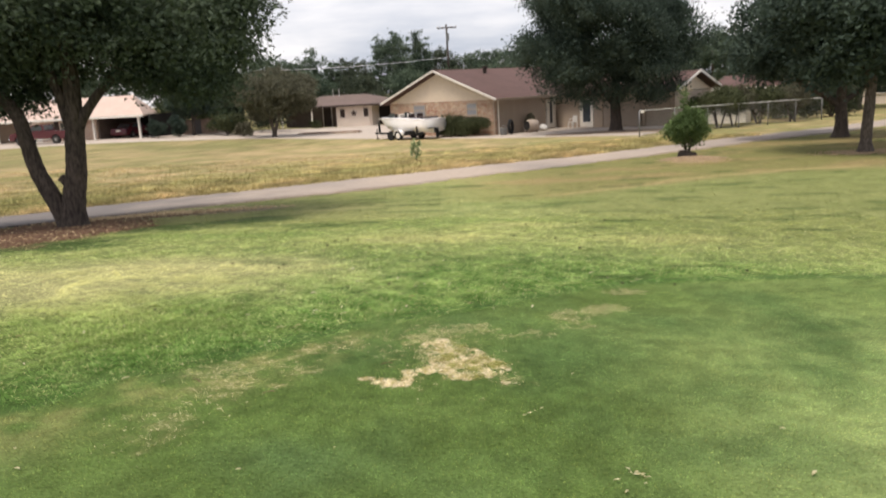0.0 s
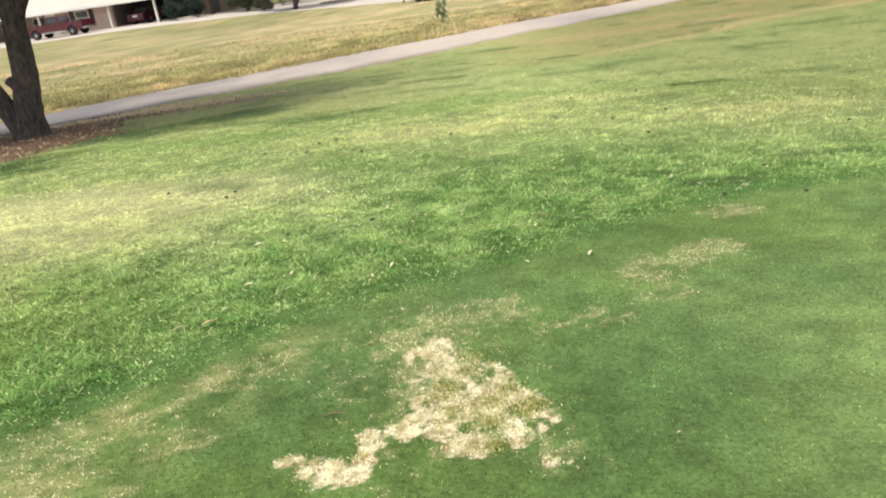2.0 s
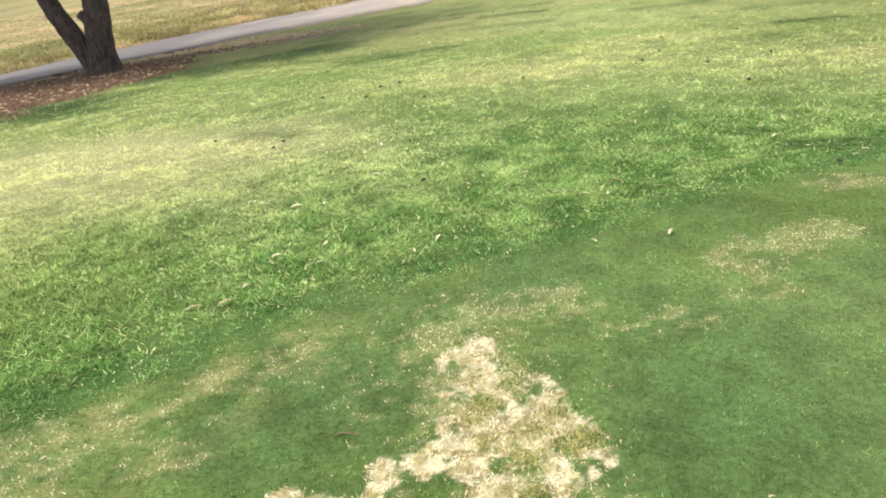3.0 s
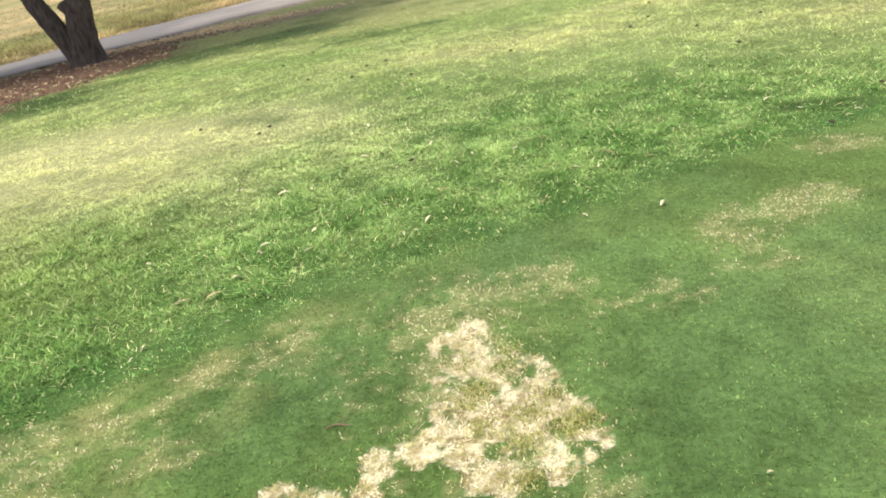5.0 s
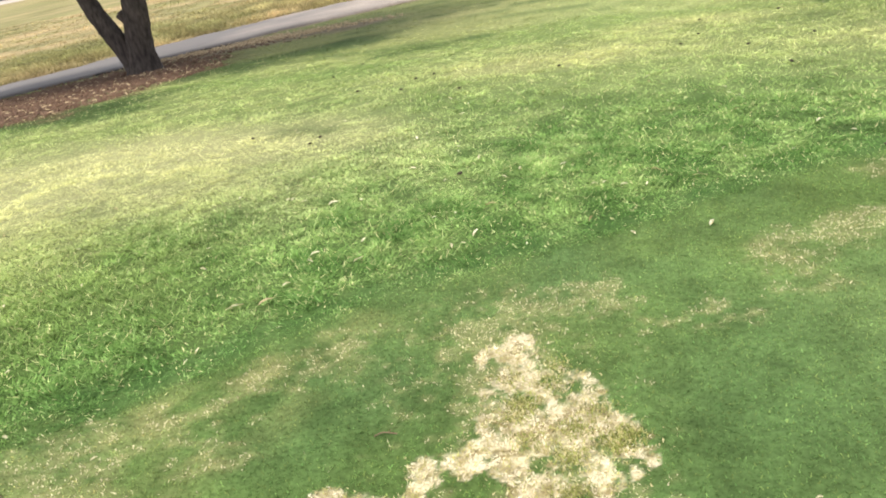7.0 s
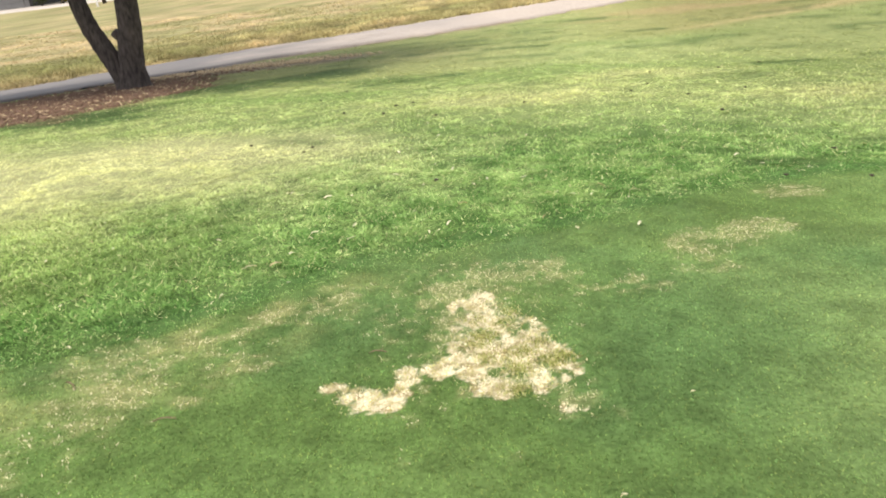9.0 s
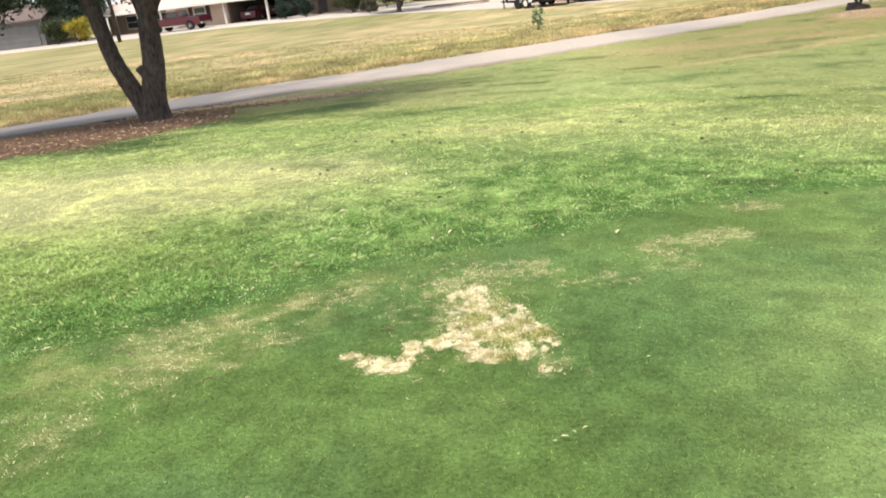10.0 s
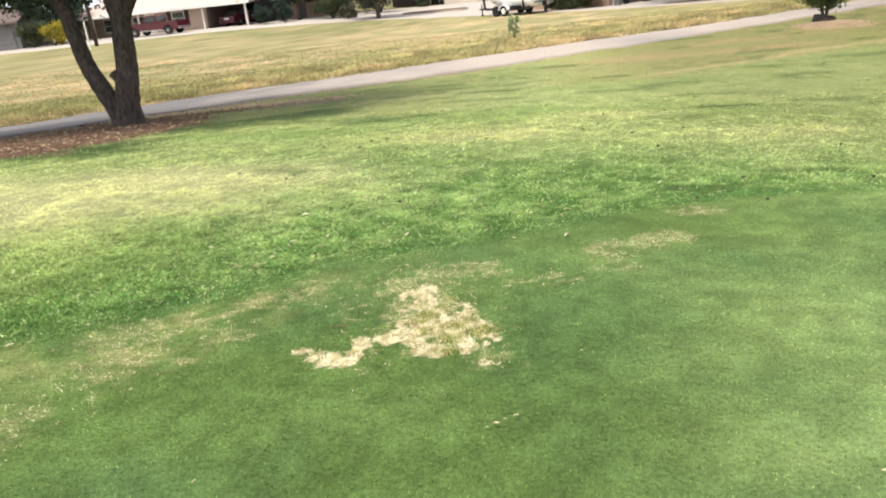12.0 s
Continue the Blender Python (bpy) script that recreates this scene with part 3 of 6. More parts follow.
# ---- building helpers ----
def fast_mesh(name, verts, faces, tint=None):
    """A mesh from arrays: verts (n, 3) and faces (m, k), with an optional colour for each vertex."""
    me = bpy.data.meshes.new(name)
    verts, faces = np.asarray(verts, np.float32), np.asarray(faces, np.int32)
    k = faces.shape[1]
    me.vertices.add(len(verts))
    me.vertices.foreach_set("co", verts.ravel())
    me.loops.add(faces.size)
    me.loops.foreach_set("vertex_index", faces.ravel())
    me.polygons.add(len(faces))
    me.polygons.foreach_set("loop_start", np.arange(0, faces.size, k, dtype=np.int32))
    if tint is not None:
        layer = me.attributes.new("tint", "FLOAT_COLOR", "POINT")
        rgba = np.ones((len(verts), 4), np.float32)
        rgba[:, :3] = tint
        layer.data.foreach_set("color", rgba.ravel())
    me.update(calc_edges=True)
    return me


def put(name, me, mat, parent=None, label="", smooth=False):
    if mat and not me.materials:
        me.materials.append(mat)
    if smooth:
        me.polygons.foreach_set("use_smooth", [True] * len(me.polygons))
    ob = new(name, me)
    if parent:
        ob.parent = parent
    if label:
        tagged(ob, label)
    return ob


def part(name, bm, mat, parent=None, label="", smooth=False):
    """Links a bmesh as one mesh object under a thing or a part."""
    bmesh.ops.recalc_face_normals(bm, faces=bm.faces[:])
    me = bpy.data.meshes.new(name)
    bm.to_mesh(me)
    bm.free()
    return put(name, me, mat, parent, label, smooth)


def thing(name, label, category, x, y, z=None, rz=0, group="", kind=""):
    ob = new(name)
    ob.matrix_basis = pose(x, y, height(x, y) if z is None else z, 0, 0, rz)
    return tagged(ob, label, category, group, kind)


def box(x0, y0, z0, x1, y1, z1, bevel=0.0, bm=None):
    bm = bm or bmesh.new()
    vs = bmesh.ops.create_cube(bm, size=1, matrix=Matrix.LocRotScale(((x0 + x1) / 2, (y0 + y1) / 2, (z0 + z1) / 2), None, (abs(x1 - x0), abs(y1 - y0), abs(z1 - z0))))["verts"]
    if bevel:
        es = list({e for v in vs for e in v.link_edges})
        bmesh.ops.bevel(bm, geom=es, offset=bevel, segments=2, affect="EDGES", profile=0.5)
    return bm


def prism(points, y0, y1, axis="y", bm=None):
    """A solid from an outline of (a, b) points, drawn out along one axis."""
    bm = bm or bmesh.new()
    def at(a, b, d):
        return {"y": (a, d, b), "x": (d, a, b), "z": (a, b, d)}[axis]
    lo = [bm.verts.new(at(a, b, y0)) for a, b in points]
    hi = [bm.verts.new(at(a, b, y1)) for a, b in points]
    bm.faces.new(lo)
    bm.faces.new(hi[::-1])
    for i in range(len(lo)):
        j = (i + 1) % len(lo)
        bm.faces.new((lo[j], lo[i], hi[i], hi[j]))
    return bm


def tube(points, radii, sides=8, bm=None, wobble=0.0, rng=None):
    """A round limb through points, with a radius at each."""
    bm = bm or bmesh.new()
    rings = []
    pts = [Vector(p) for p in points]
    for i, p in enumerate(pts):
        d = (pts[min(i + 1, len(pts) - 1)] - pts[max(i - 1, 0)]).normalized()
        side = d.cross(Vector((0.13, 0.97, 0.21))).normalized()
        up = side.cross(d)
        ring = []
        for s in range(sides):
            a = 2 * math.pi * s / sides
            r = radii[i] * (1 + (wobble * (rng.random() - 0.5) if rng else 0))
            ring.append(bm.verts.new(p + side * (r * math.cos(a)) + up * (r * math.sin(a))))
        rings.append(ring)
    for a, b in zip(rings[:-1], rings[1:]):
        for s in range(sides):
            bm.faces.new((a[s], a[(s + 1) % sides], b[(s + 1) % sides], b[s]))
    bm.faces.new(rings[0][::-1])
    bm.faces.new(rings[-1])
    return bm


def disc(cx, cy, cz, r, half, axis="y", sides=20, bm=None):
    """A short round drum about an axis."""
    bm = bm or bmesh.new()
    turn = {"y": Matrix.Rotation(radians(90), 4, "X"), "x": Matrix.Rotation(radians(90), 4, "Y"), "z": Matrix.Identity(4)}[axis]
    bmesh.ops.create_cone(bm, cap_ends=True, segments=sides, radius1=r, radius2=r, depth=2 * half, matrix=Matrix.Translation((cx, cy, cz)) @ turn)
    return bm


def smoothed(points, steps=6):
    """More points along a bent line, by Catmull-Rom."""
    P = [Vector(p) for p in points]
    P = [P[0] * 2 - P[1], *P, P[-1] * 2 - P[-2]]
    res = []
    for a, b, c, d in zip(P[:-3], P[1:-2], P[2:-1], P[3:]):
        for i in range(steps):
            t = i / steps
            res.append(0.5 * (2 * b + (c - a) * t + (2 * a - 5 * b + 4 * c - d) * t * t + (3 * b - 3 * c + d - a) * t ** 3))
    res.append(P[-2])
    return res


def leaves(name, lobes, count, size, seed, sprig=10, spread=0.22, hollow=0.55, simple=False):
    """Many small leaves in sprigs, spread through a crown's lobes (x, y, z, rx, ry, rz), thickest near their skins."""
    rng = np.random.default_rng(seed)
    lobes = np.asarray(lobes, float)
    vol = np.prod(lobes[:, 3:], axis=1) ** 0.7
    n = count // sprig
    pick = rng.choice(len(lobes), n, p=vol / vol.sum())
    d = rng.normal(size=(n, 3))
    d /= np.linalg.norm(d, axis=1)[:, None]
    r = hollow + (1 - hollow) * rng.random(n) ** 0.6
    r *= 1 + 0.16 * rng.normal(size=n)
    c = lobes[pick, :3] + d * lobes[pick, 3:] * r[:, None]
    p = np.repeat(c, sprig, axis=0) + rng.normal(size=(n * sprig, 3)) * spread * np.array([1, 1, 0.7])
    m = len(p)
    a = rng.normal(size=(m, 3)) * np.array([1, 1, 0.6])
    a /= np.linalg.norm(a, axis=1)[:, None]
    b = np.cross(a, rng.normal(size=(m, 3)))
    b /= np.linalg.norm(b, axis=1)[:, None] + 1e-9
    s = size * (0.6 + 0.8 * rng.random(m))[:, None]
    droop = np.array([0, 0, -0.25]) * s
    w = 0.95 if simple else 0.45
    v = np.stack([p - a * s, p + b * s * w, p + a * s + droop, p - b * s * w], axis=1).reshape(-1, 3)
    if simple:
        v = v.reshape(-1, 4, 3)[:, :3].reshape(-1, 3)
        return fast_mesh(name, v, np.arange(3 * m).reshape(-1, 3))
    f = np.arange(4 * m).reshape(-1, 4)
    return fast_mesh(name, v, f)


def blades(name, x, y, tall, wide, seed, tint, lean=(0.3, 0.9), gain=1.25, up=0.5, way=None, tip=1.15):
    """Grass blades, a triangle each, rooted on the ground and leaning over; way: the direction in which each one leans."""
    rng = np.random.default_rng(seed)
    m = len(x)
    z = ground_height(x, y)
    h = tall * (0.55 + 0.9 * rng.random(m))
    w = wide * (0.6 + 0.8 * rng.random(m))
    b = rng.random(m) * 2 * np.pi if way is None else way
    a = b + np.pi / 2 + rng.normal(size=m) * 0.5
    o = h * (lean[0] + (lean[1] - lean[0]) * rng.random(m))
    root = np.stack([x, y, z - 0.001], 1)
    side = np.stack([np.cos(a) * w / 2, np.sin(a) * w / 2, 0 * a], 1)
    top = np.stack([np.cos(b) * o, np.sin(b) * o, h], 1)
    face = np.cross(2 * side, top + side)
    turned = face[:, 2:] < 0
    side = np.where(turned, -side, side)
    face = np.where(turned, -face, face)
    face /= np.linalg.norm(face, axis=1)[:, None] + 1e-9
    lit = face * (1 - up) + np.array([0, 0, up])
    v = np.stack([root - side, root + side, root + top], 1).reshape(-1, 3)
    t = np.repeat(np.clip(np.asarray(tint) * gain, 0, 0.9), 3, axis=0)
    t[2::3] *= tip
    me = fast_mesh(name, v, np.arange(3 * m).reshape(-1, 3), t)
    me.normals_split_custom_set_from_vertices(np.repeat(lit, 3, axis=0))
    return me


# ---- ground: one sheet to the horizon ----
def lines(lo, hi, fine_lo, fine_hi, fine, near):
    """Grid lines: fine between two places, then growing, but no wider than a hand's breadth or two within 'near' metres."""
    def grown(p, end, sign):
        res, s, start = [], fine, p
        while sign * p < sign * end:
            s = min(s * 1.06, 0.07 if abs(p - start) < 1.9 else 0.2 + 0.012 * abs(p)) if abs(p) < near else s * 1.12
            p += sign * s
            res.append(p)
        return res
    middle = list(np.arange(fine_lo, fine_hi, fine))
    return np.array(grown(middle[0], lo, -1)[::-1] + middle + grown(middle[-1], hi, 1))


gx = lines(-1500, 1500, -0.72, 0.45, 0.015, 24)
gy = lines(-1500, 2500, 4.2, 5.25, 0.015, 46)
X, Y = np.meshgrid(gx, gy)
Z = ground_height(X, Y)
Z = Z - 0.008 * straw_mask(X, Y)
idx = np.arange(X.size).reshape(X.shape)
F4 = np.stack([idx[:-1, :-1], idx[:-1, 1:], idx[1:, 1:], idx[1:, :-1]], -1).reshape(-1, 4)
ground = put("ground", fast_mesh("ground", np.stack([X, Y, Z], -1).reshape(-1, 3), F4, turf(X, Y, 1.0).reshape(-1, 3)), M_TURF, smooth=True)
tagged(ground, "sloping turf ground, green near and dry tan beyond the path", "ground", kind="structure")


def strip(name, middle, lift, thick, mat, ragged=0.0, seed=0):
    """A paved strip along a line, draped on the terrain, with sides and slightly uneven edges."""
    rng = np.random.default_rng(seed)
    pts = smoothed([(x, y, 0) for x, y, h in middle], 14)
    wide = np.interp(np.arange(len(pts)) / 14, np.arange(len(middle)), [h for x, y, h in middle])
    rows = []
    for i, p in enumerate(pts):
        d = (pts[min(i + 1, len(pts) - 1)] - pts[max(i - 1, 0)]).normalized()
        nrm = Vector((-d.y, d.x, 0))
        row = []
        half = wide[i]
        for j, s in enumerate(np.linspace(-1, 1, 9)):
            e = s * half + (ragged * rng.normal() if j in (0, 8) else 0)
            q = p + nrm * e
            row.append((q.x, q.y, ground_height(q.x, q.y) + lift + 0.03 * (1 - s * s) * half / 1.5))
        row = [(row[0][0], row[0][1], row[0][2] - thick), *row, (row[-1][0], row[-1][1], row[-1][2] - thick)]
        rows.append(row)
    v = np.array(rows)
    n, k = v.shape[:2]
    i2 = np.arange(n * k).reshape(n, k)
    f = np.stack([i2[:-1, :-1], i2[1:, :-1], i2[1:, 1:], i2[:-1, 1:]], -1).reshape(-1, 4)
    return put(name, fast_mesh(name, v.reshape(-1, 3), f), mat, smooth=True)


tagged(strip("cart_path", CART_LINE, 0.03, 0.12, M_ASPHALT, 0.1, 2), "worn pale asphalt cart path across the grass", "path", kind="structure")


def sheet(name, low, high, lift, mat, across=24):
    """A paved area between two lines of matching points, draped on the terrain."""
    a, b = smoothed([(x, y, 0) for x, y in low], 10), smoothed([(x, y, 0) for x, y in high], 10)
    v = []
    for p, q in zip(a, b):
        row = [p.lerp(q, i / across) for i in range(across + 1)]
        v.append([(r.x, r.y, height(r.x, r.y) + lift - (0.15 if i in (0, across) else 0)) for i, r in enumerate(row)])
    v = np.array(v)
    n, k = v.shape[:2]
    i2 = np.arange(n * k).reshape(n, k)
    f = np.stack([i2[:-1, :-1], i2[1:, :-1], i2[1:, 1:], i2[:-1, 1:]], -1).reshape(-1, 4)
    return put(name, fast_mesh(name, v.reshape(-1, 3), f), mat)


tagged(sheet("road", [(-75, 63.0), (-54, 65.0), (-38, 65.3), (-25, 66.3), (-14.5, 65.5), (-3.7, 56.5), (3.8, 48.5), (7, 45.6), (10.5, 42.2)],
             [(-75, 90), (-58, 84), (-40, 84), (-26, 78), (-17, 83.5), (-5, 84), (2.0, 62), (9, 60), (17, 52.0)], 0.03, M_DRIVE),
       "pale concrete drive in front of the houses", "road", kind="structure")
tagged(sheet("soil_bed", [(6.0, 48.0), (7.8, 47.0), (9.8, 46.3), (12.0, 45.2), (13.4, 44.8)], [(6.4, 49.6), (8.6, 50.8), (11.2, 51.0), (13.2, 49.6), (14.4, 47.6)], 0.045, M_SOIL, 12),
       "bare brown soil under the shade tree", "soil", kind="structure")


# ---- trees ----
def tree(name, label, x, y, limbs, lobes, count, size, bark, leaf, seed, spread=0.25, hollow=0.5, group="", rz=0, sprig=10, simple=False):
    """A tree: a trunk with flared foot, limbs that fork from it, and a crown of separate leaves."""
    rng = random.Random(seed)
    ob = thing(name, label, "tree", x, y, height(x, y) - 0.05, rz, group)
    first = True
    for points, r0, r1 in limbs:
        pts = smoothed(points, 5)
        k = len(pts) - 1
        radii = []
        for i in range(len(pts)):
            r = r0 + (r1 - r0) * (i / k) ** 0.8
            if first:
                r *= 1 + 0.5 * max(0, 1 - (pts[i].z / 0.45)) ** 2 if pts[i].z < 0.45 else 1
            radii.append(r)
        part("trunk" if first else "limb", tube(pts, radii, 14 if first else 10, None, 0.09, rng), bark, ob, smooth=True)
        first = False
    put("crown", leaves("crown", lobes, count, size, seed, sprig, spread, hollow, simple), leaf, ob)
    return ob


def lobe_cloud(cx, cy, cz, rx, ry, rz, n, seed, small=0.42):
    """Lobes set through an ellipsoid so that its outline is uneven."""
    rng = random.Random(seed)
    res = [(cx, cy, cz, rx * 0.72, ry * 0.72, rz * 0.74)]
    for _ in range(n):
        a, u = rng.uniform(0, 2 * math.pi), rng.uniform(-0.85, 0.95)
        q = math.sqrt(1 - u * u)
        s = small * rng.uniform(0.7, 1.25)
        f = rng.uniform(0.55, 0.9)
        res.append((cx + rx * f * q * math.cos(a), cy + ry * f * q * math.sin(a), cz + rz * f * u, rx * s, ry * s, rz * s * 0.85))
    return res


# the large oak by the path, forked low
oak_lobes = [(-1.6, 0.2, 4.0, 1.9, 2.2, 1.2), (0.6, -0.4, 4.3, 2.0, 2.4, 1.4), (2.3, -0.3, 3.5, 1.3, 1.7, 1.1), (2.6, 0.3, 2.75, 0.85, 1.2, 0.7),
             (3.2, 0.2, 3.9, 0.65, 1.0, 1.0), (1.75, 0.2, 2.7, 0.8, 1.1, 0.5), (-2.6, -0.2, 2.9, 1.5, 1.4, 0.6), (-0.5, 0.3, 2.95, 0.9, 1.2, 0.45),
             (-3.2, 0, 4.0, 1.8, 2.0, 1.5), (0.3, 1.0, 5.6, 2.6, 2.6, 1.5), (-1.8, -1.2, 5.0, 2.2, 2.2, 1.6), (2.3, 0.2, 5.2, 1.3, 1.8, 1.1), (-4.4, 0.4, 2.9, 1.2, 1.4, 0.9), (-0.6, 0.4, 2.35, 0.35, 0.4, 0.18),
             (-1.7, 0.5, 2.5, 1.4, 1.0, 0.45), (-3.4, 0.2, 2.5, 1.2, 1.0, 0.6), (0.2, 0.9, 3.6, 1.6, 0.8, 0.9), (1.4, 1.0, 3.4, 1.4, 0.8, 0.8)]
tree("oak_tree", "large dark-barked oak forked low above a mulch bed", -6.72, 13.65,
     [([(-0.02, 0, -0.15), (0.02, 0, 0.3), (0.1, 0, 0.7), (0.2, 0, 1.15), (0.24, 0, 1.6), (0.29, 0, 2.0), (0.3, 0.05, 2.8), (0.2, 0.1, 4.6)], 0.235, 0.12),
      ([(-0.08, -0.02, 0.05), (-0.2, -0.03, 0.42), (-0.36, -0.04, 0.8), (-0.48, -0.05, 1.12), (-0.58, -0.05, 1.62), (-0.74, 0.0, 2.15), (-1.3, 0.05, 2.7), (-1.9, 0.1, 3.3), (-2.4, 0.2, 4.2)], 0.175, 0.09),
      ([(0.3, 0.0, 1.75), (0.46, 0.0, 2.0), (0.72, 0.02, 2.32), (1.05, 0.05, 2.65), (1.8, 0.1, 3.6)], 0.11, 0.06),
      ([(0.26, 0.0, 1.6), (0.14, 0.02, 2.1), (0.05, 0.02, 2.5), (-0.3, 0.0, 3.6)], 0.12, 0.07),
      ([(0.06, -0.02, 0.8), (-0.09, -0.03, 0.97)], 0.09, 0.07)],
     oak_lobes, 320000, 0.042, M_BARK, M_OAK, 4, spread=0.15, hollow=0.2, sprig=40, simple=True)

# the big dark tree by the patio
tree("shade_tree", "broad dark-leaved shade tree on the patio edge", 10.74, 49.5,
     [([(0, 0, -0.1), (0.03, 0, 0.8), (-0.02, 0, 1.8), (0.05, 0, 3.2), (0, 0, 6)], 0.42, 0.2),
      ([(0, 0, 1.7), (0.9, 0.2, 2.8), (2.2, 0.3, 4.2)], 0.2, 0.08), ([(0, 0, 1.6), (-0.9, -0.2, 2.6), (-2.3, -0.3, 4.0)], 0.2, 0.08)],
     lobe_cloud(-0.5, 0, 6.3, 5.8, 5.6, 4.3, 80, 5, 0.2) + [(-3.2, 0, 3.05, 1.5, 1.7, 1.0), (-1.5, -1.0, 2.8, 1.7, 1.6, 0.95), (0.9, -1.5, 2.75, 1.8, 1.6, 0.95), (2.6, -0.5, 2.9, 1.4, 1.5, 1.1)],
     185000, 0.078, M_BARK, M_DARKLEAF, 6, spread=0.34, hollow=0.6, simple=True, sprig=80)

tree("round_tree", "small dense round-crowned tree by the drive", -14.95, 68.3,
     [([(0, 0, -0.1), (0.0, 0, 0.6), (-0.25, 0, 1.6), (-0.5, 0, 2.6)], 0.22, 0.08), ([(0.08, 0, 0.1), (0.15, 0, 0.7), (0.4, 0, 1.6), (0.8, 0, 2.6)], 0.16, 0.07), ([(0, 0, 0.4), (-0.1, 0, 1.2), (0.1, 0.2, 2.4)], 0.14, 0.07)],
     lobe_cloud(0.1, 0, 3.65, 3.4, 3.1, 2.5, 16, 8, 0.34), 60000, 0.09, M_BARK_GREY, M_ROUND, 9, spread=0.2, hollow=0.6, sprig=20, simple=True)

tree("park_tree", "spreading dark tree beside the path", 16.2, 32.2,
     [([(0, 0, -0.1), (0.02, 0, 0.7), (-0.02, 0, 1.5), (0.0, 0, 2.6), (0.1, 0, 4.5)], 0.3, 0.14),
      ([(-0.05, 0, 1.3), (-0.7, 0, 1.75), (-1.6, 0.1, 2.3), (-2.6, 0.1, 2.9)], 0.15, 0.07), ([(0.05, 0, 1.45), (0.7, 0, 1.9), (1.7, 0, 2.6)], 0.13, 0.06)],
     lobe_cloud(0.5, 0, 5.2, 4.0, 4.2, 3.0, 30, 15, 0.3) + [(-2.6, 0, 3.1, 1.3, 1.4, 0.7), (-3.6, 0, 3.5, 1.0, 1.2, 0.7)],
     90000, 0.09, M_BARK, M_DARKLEAF, 16, spread=0.3, hollow=0.45, sprig=40, simple=True, group="trees along the path")

tree("park_tree", "tall slim-trunked tree in a bare mulch ring", 13.05, 24.35,
     [([(0, 0, -0.1), (0.02, 0, 0.7), (0.08, 0, 1.8), (0.14, 0, 3.0), (0.2, 0, 4.6)], 0.2, 0.11),
      ([(0.1, 0, 2.3), (-0.5, 0, 3.0), (-1.4, 0.1, 3.8)], 0.09, 0.05), ([(0.12, 0, 2.5), (0.8, 0, 3.2), (1.7, 0, 4.0)], 0.09, 0.05)],
     lobe_cloud(0.1, 0, 4.5, 3.0, 3.0, 2.3, 22, 25, 0.38) + [(-1.2, 0, 2.7, 1.0, 1.0, 0.6), (0.9, 0.2, 2.6, 1.1, 1.0, 0.5)],
     52000, 0.085, M_BARK_GREY, M_DARKLEAF, 26, spread=0.22, hollow=0.45, simple=True, group="trees along the path")


def shrub(name, label, category, x, y, rx, ry, rz, count, size, leaf, seed, stems=5, lift=0.0, z=None, lobes=10, hollow=0.35, bark=None, group="", shoots=()):
    """A bush: a few stems and a mass of leaves."""
    rng = random.Random(seed)
    ob = thing(name, label, category, x, y, z, 0, group)
    for i in range(stems):
        a = 2 * math.pi * i / max(stems, 1) + rng.random()
        e = (math.cos(a) * rx * 0.55, math.sin(a) * ry * 0.55, lift + rz * rng.uniform(1.0, 1.5))
        part("stem", tube(smoothed([(0.03 * math.cos(a), 0.03 * math.sin(a), -0.03), (e[0] * 0.4, e[1] * 0.4, e[2] * 0.5), e], 4), [0.03 * rx * (1 - 0.07 * j) + 0.006 for j in range(9)], 6), bark or M_BARK_GREY, ob, smooth=True)
    put("foliage", leaves("foliage", lobe_cloud(0, 0, lift + rz, rx, ry, rz, lobes, seed, 0.42) + list(shoots), count, size, seed, 8, min(rx, rz) * 0.12, hollow), leaf, ob)
    return ob


bush = shrub("bush", "bright green conical young bush in a mulch ring", "bush", 7.8, 25.3, 0.66, 0.64, 0.74, 14000, 0.044, M_BUSH, 33, 6, 0.1, z=float(ground_height(7.8, 25.3)), lobes=16, hollow=0.2, shoots=[(-0.06, 0, 1.55, 0.16, 0.16, 0.3), (-0.12, 0, 1.9, 0.09, 0.09, 0.36)])
part("root_collar", tube([(0, 0, -0.06), (0, 0, 0.08), (0.01, 0, 0.17), (0.02, 0, 0.2)], [0.34, 0.32, 0.27, 0.1], 16, None, 0.2, random.Random(9)), M_BARK, bush, "dark low root collar")
sap = shrub("sapling", "small pale-leaved sapling in the dry field", "plant", -1.26, 31.6, 0.24, 0.22, 0.48, 620, 0.05, M_SAPLING, 41, 3, 0.06)
for i in range(4):
    r = random.Random(50 + i)
    part("flower", disc(r.uniform(-0.18, 0.18), -0.2 + r.uniform(-0.05, 0.05), r.uniform(0.25, 0.7), 0.045, 0.012, "y", 8), M_CHALK, sap, "whitish flower head")

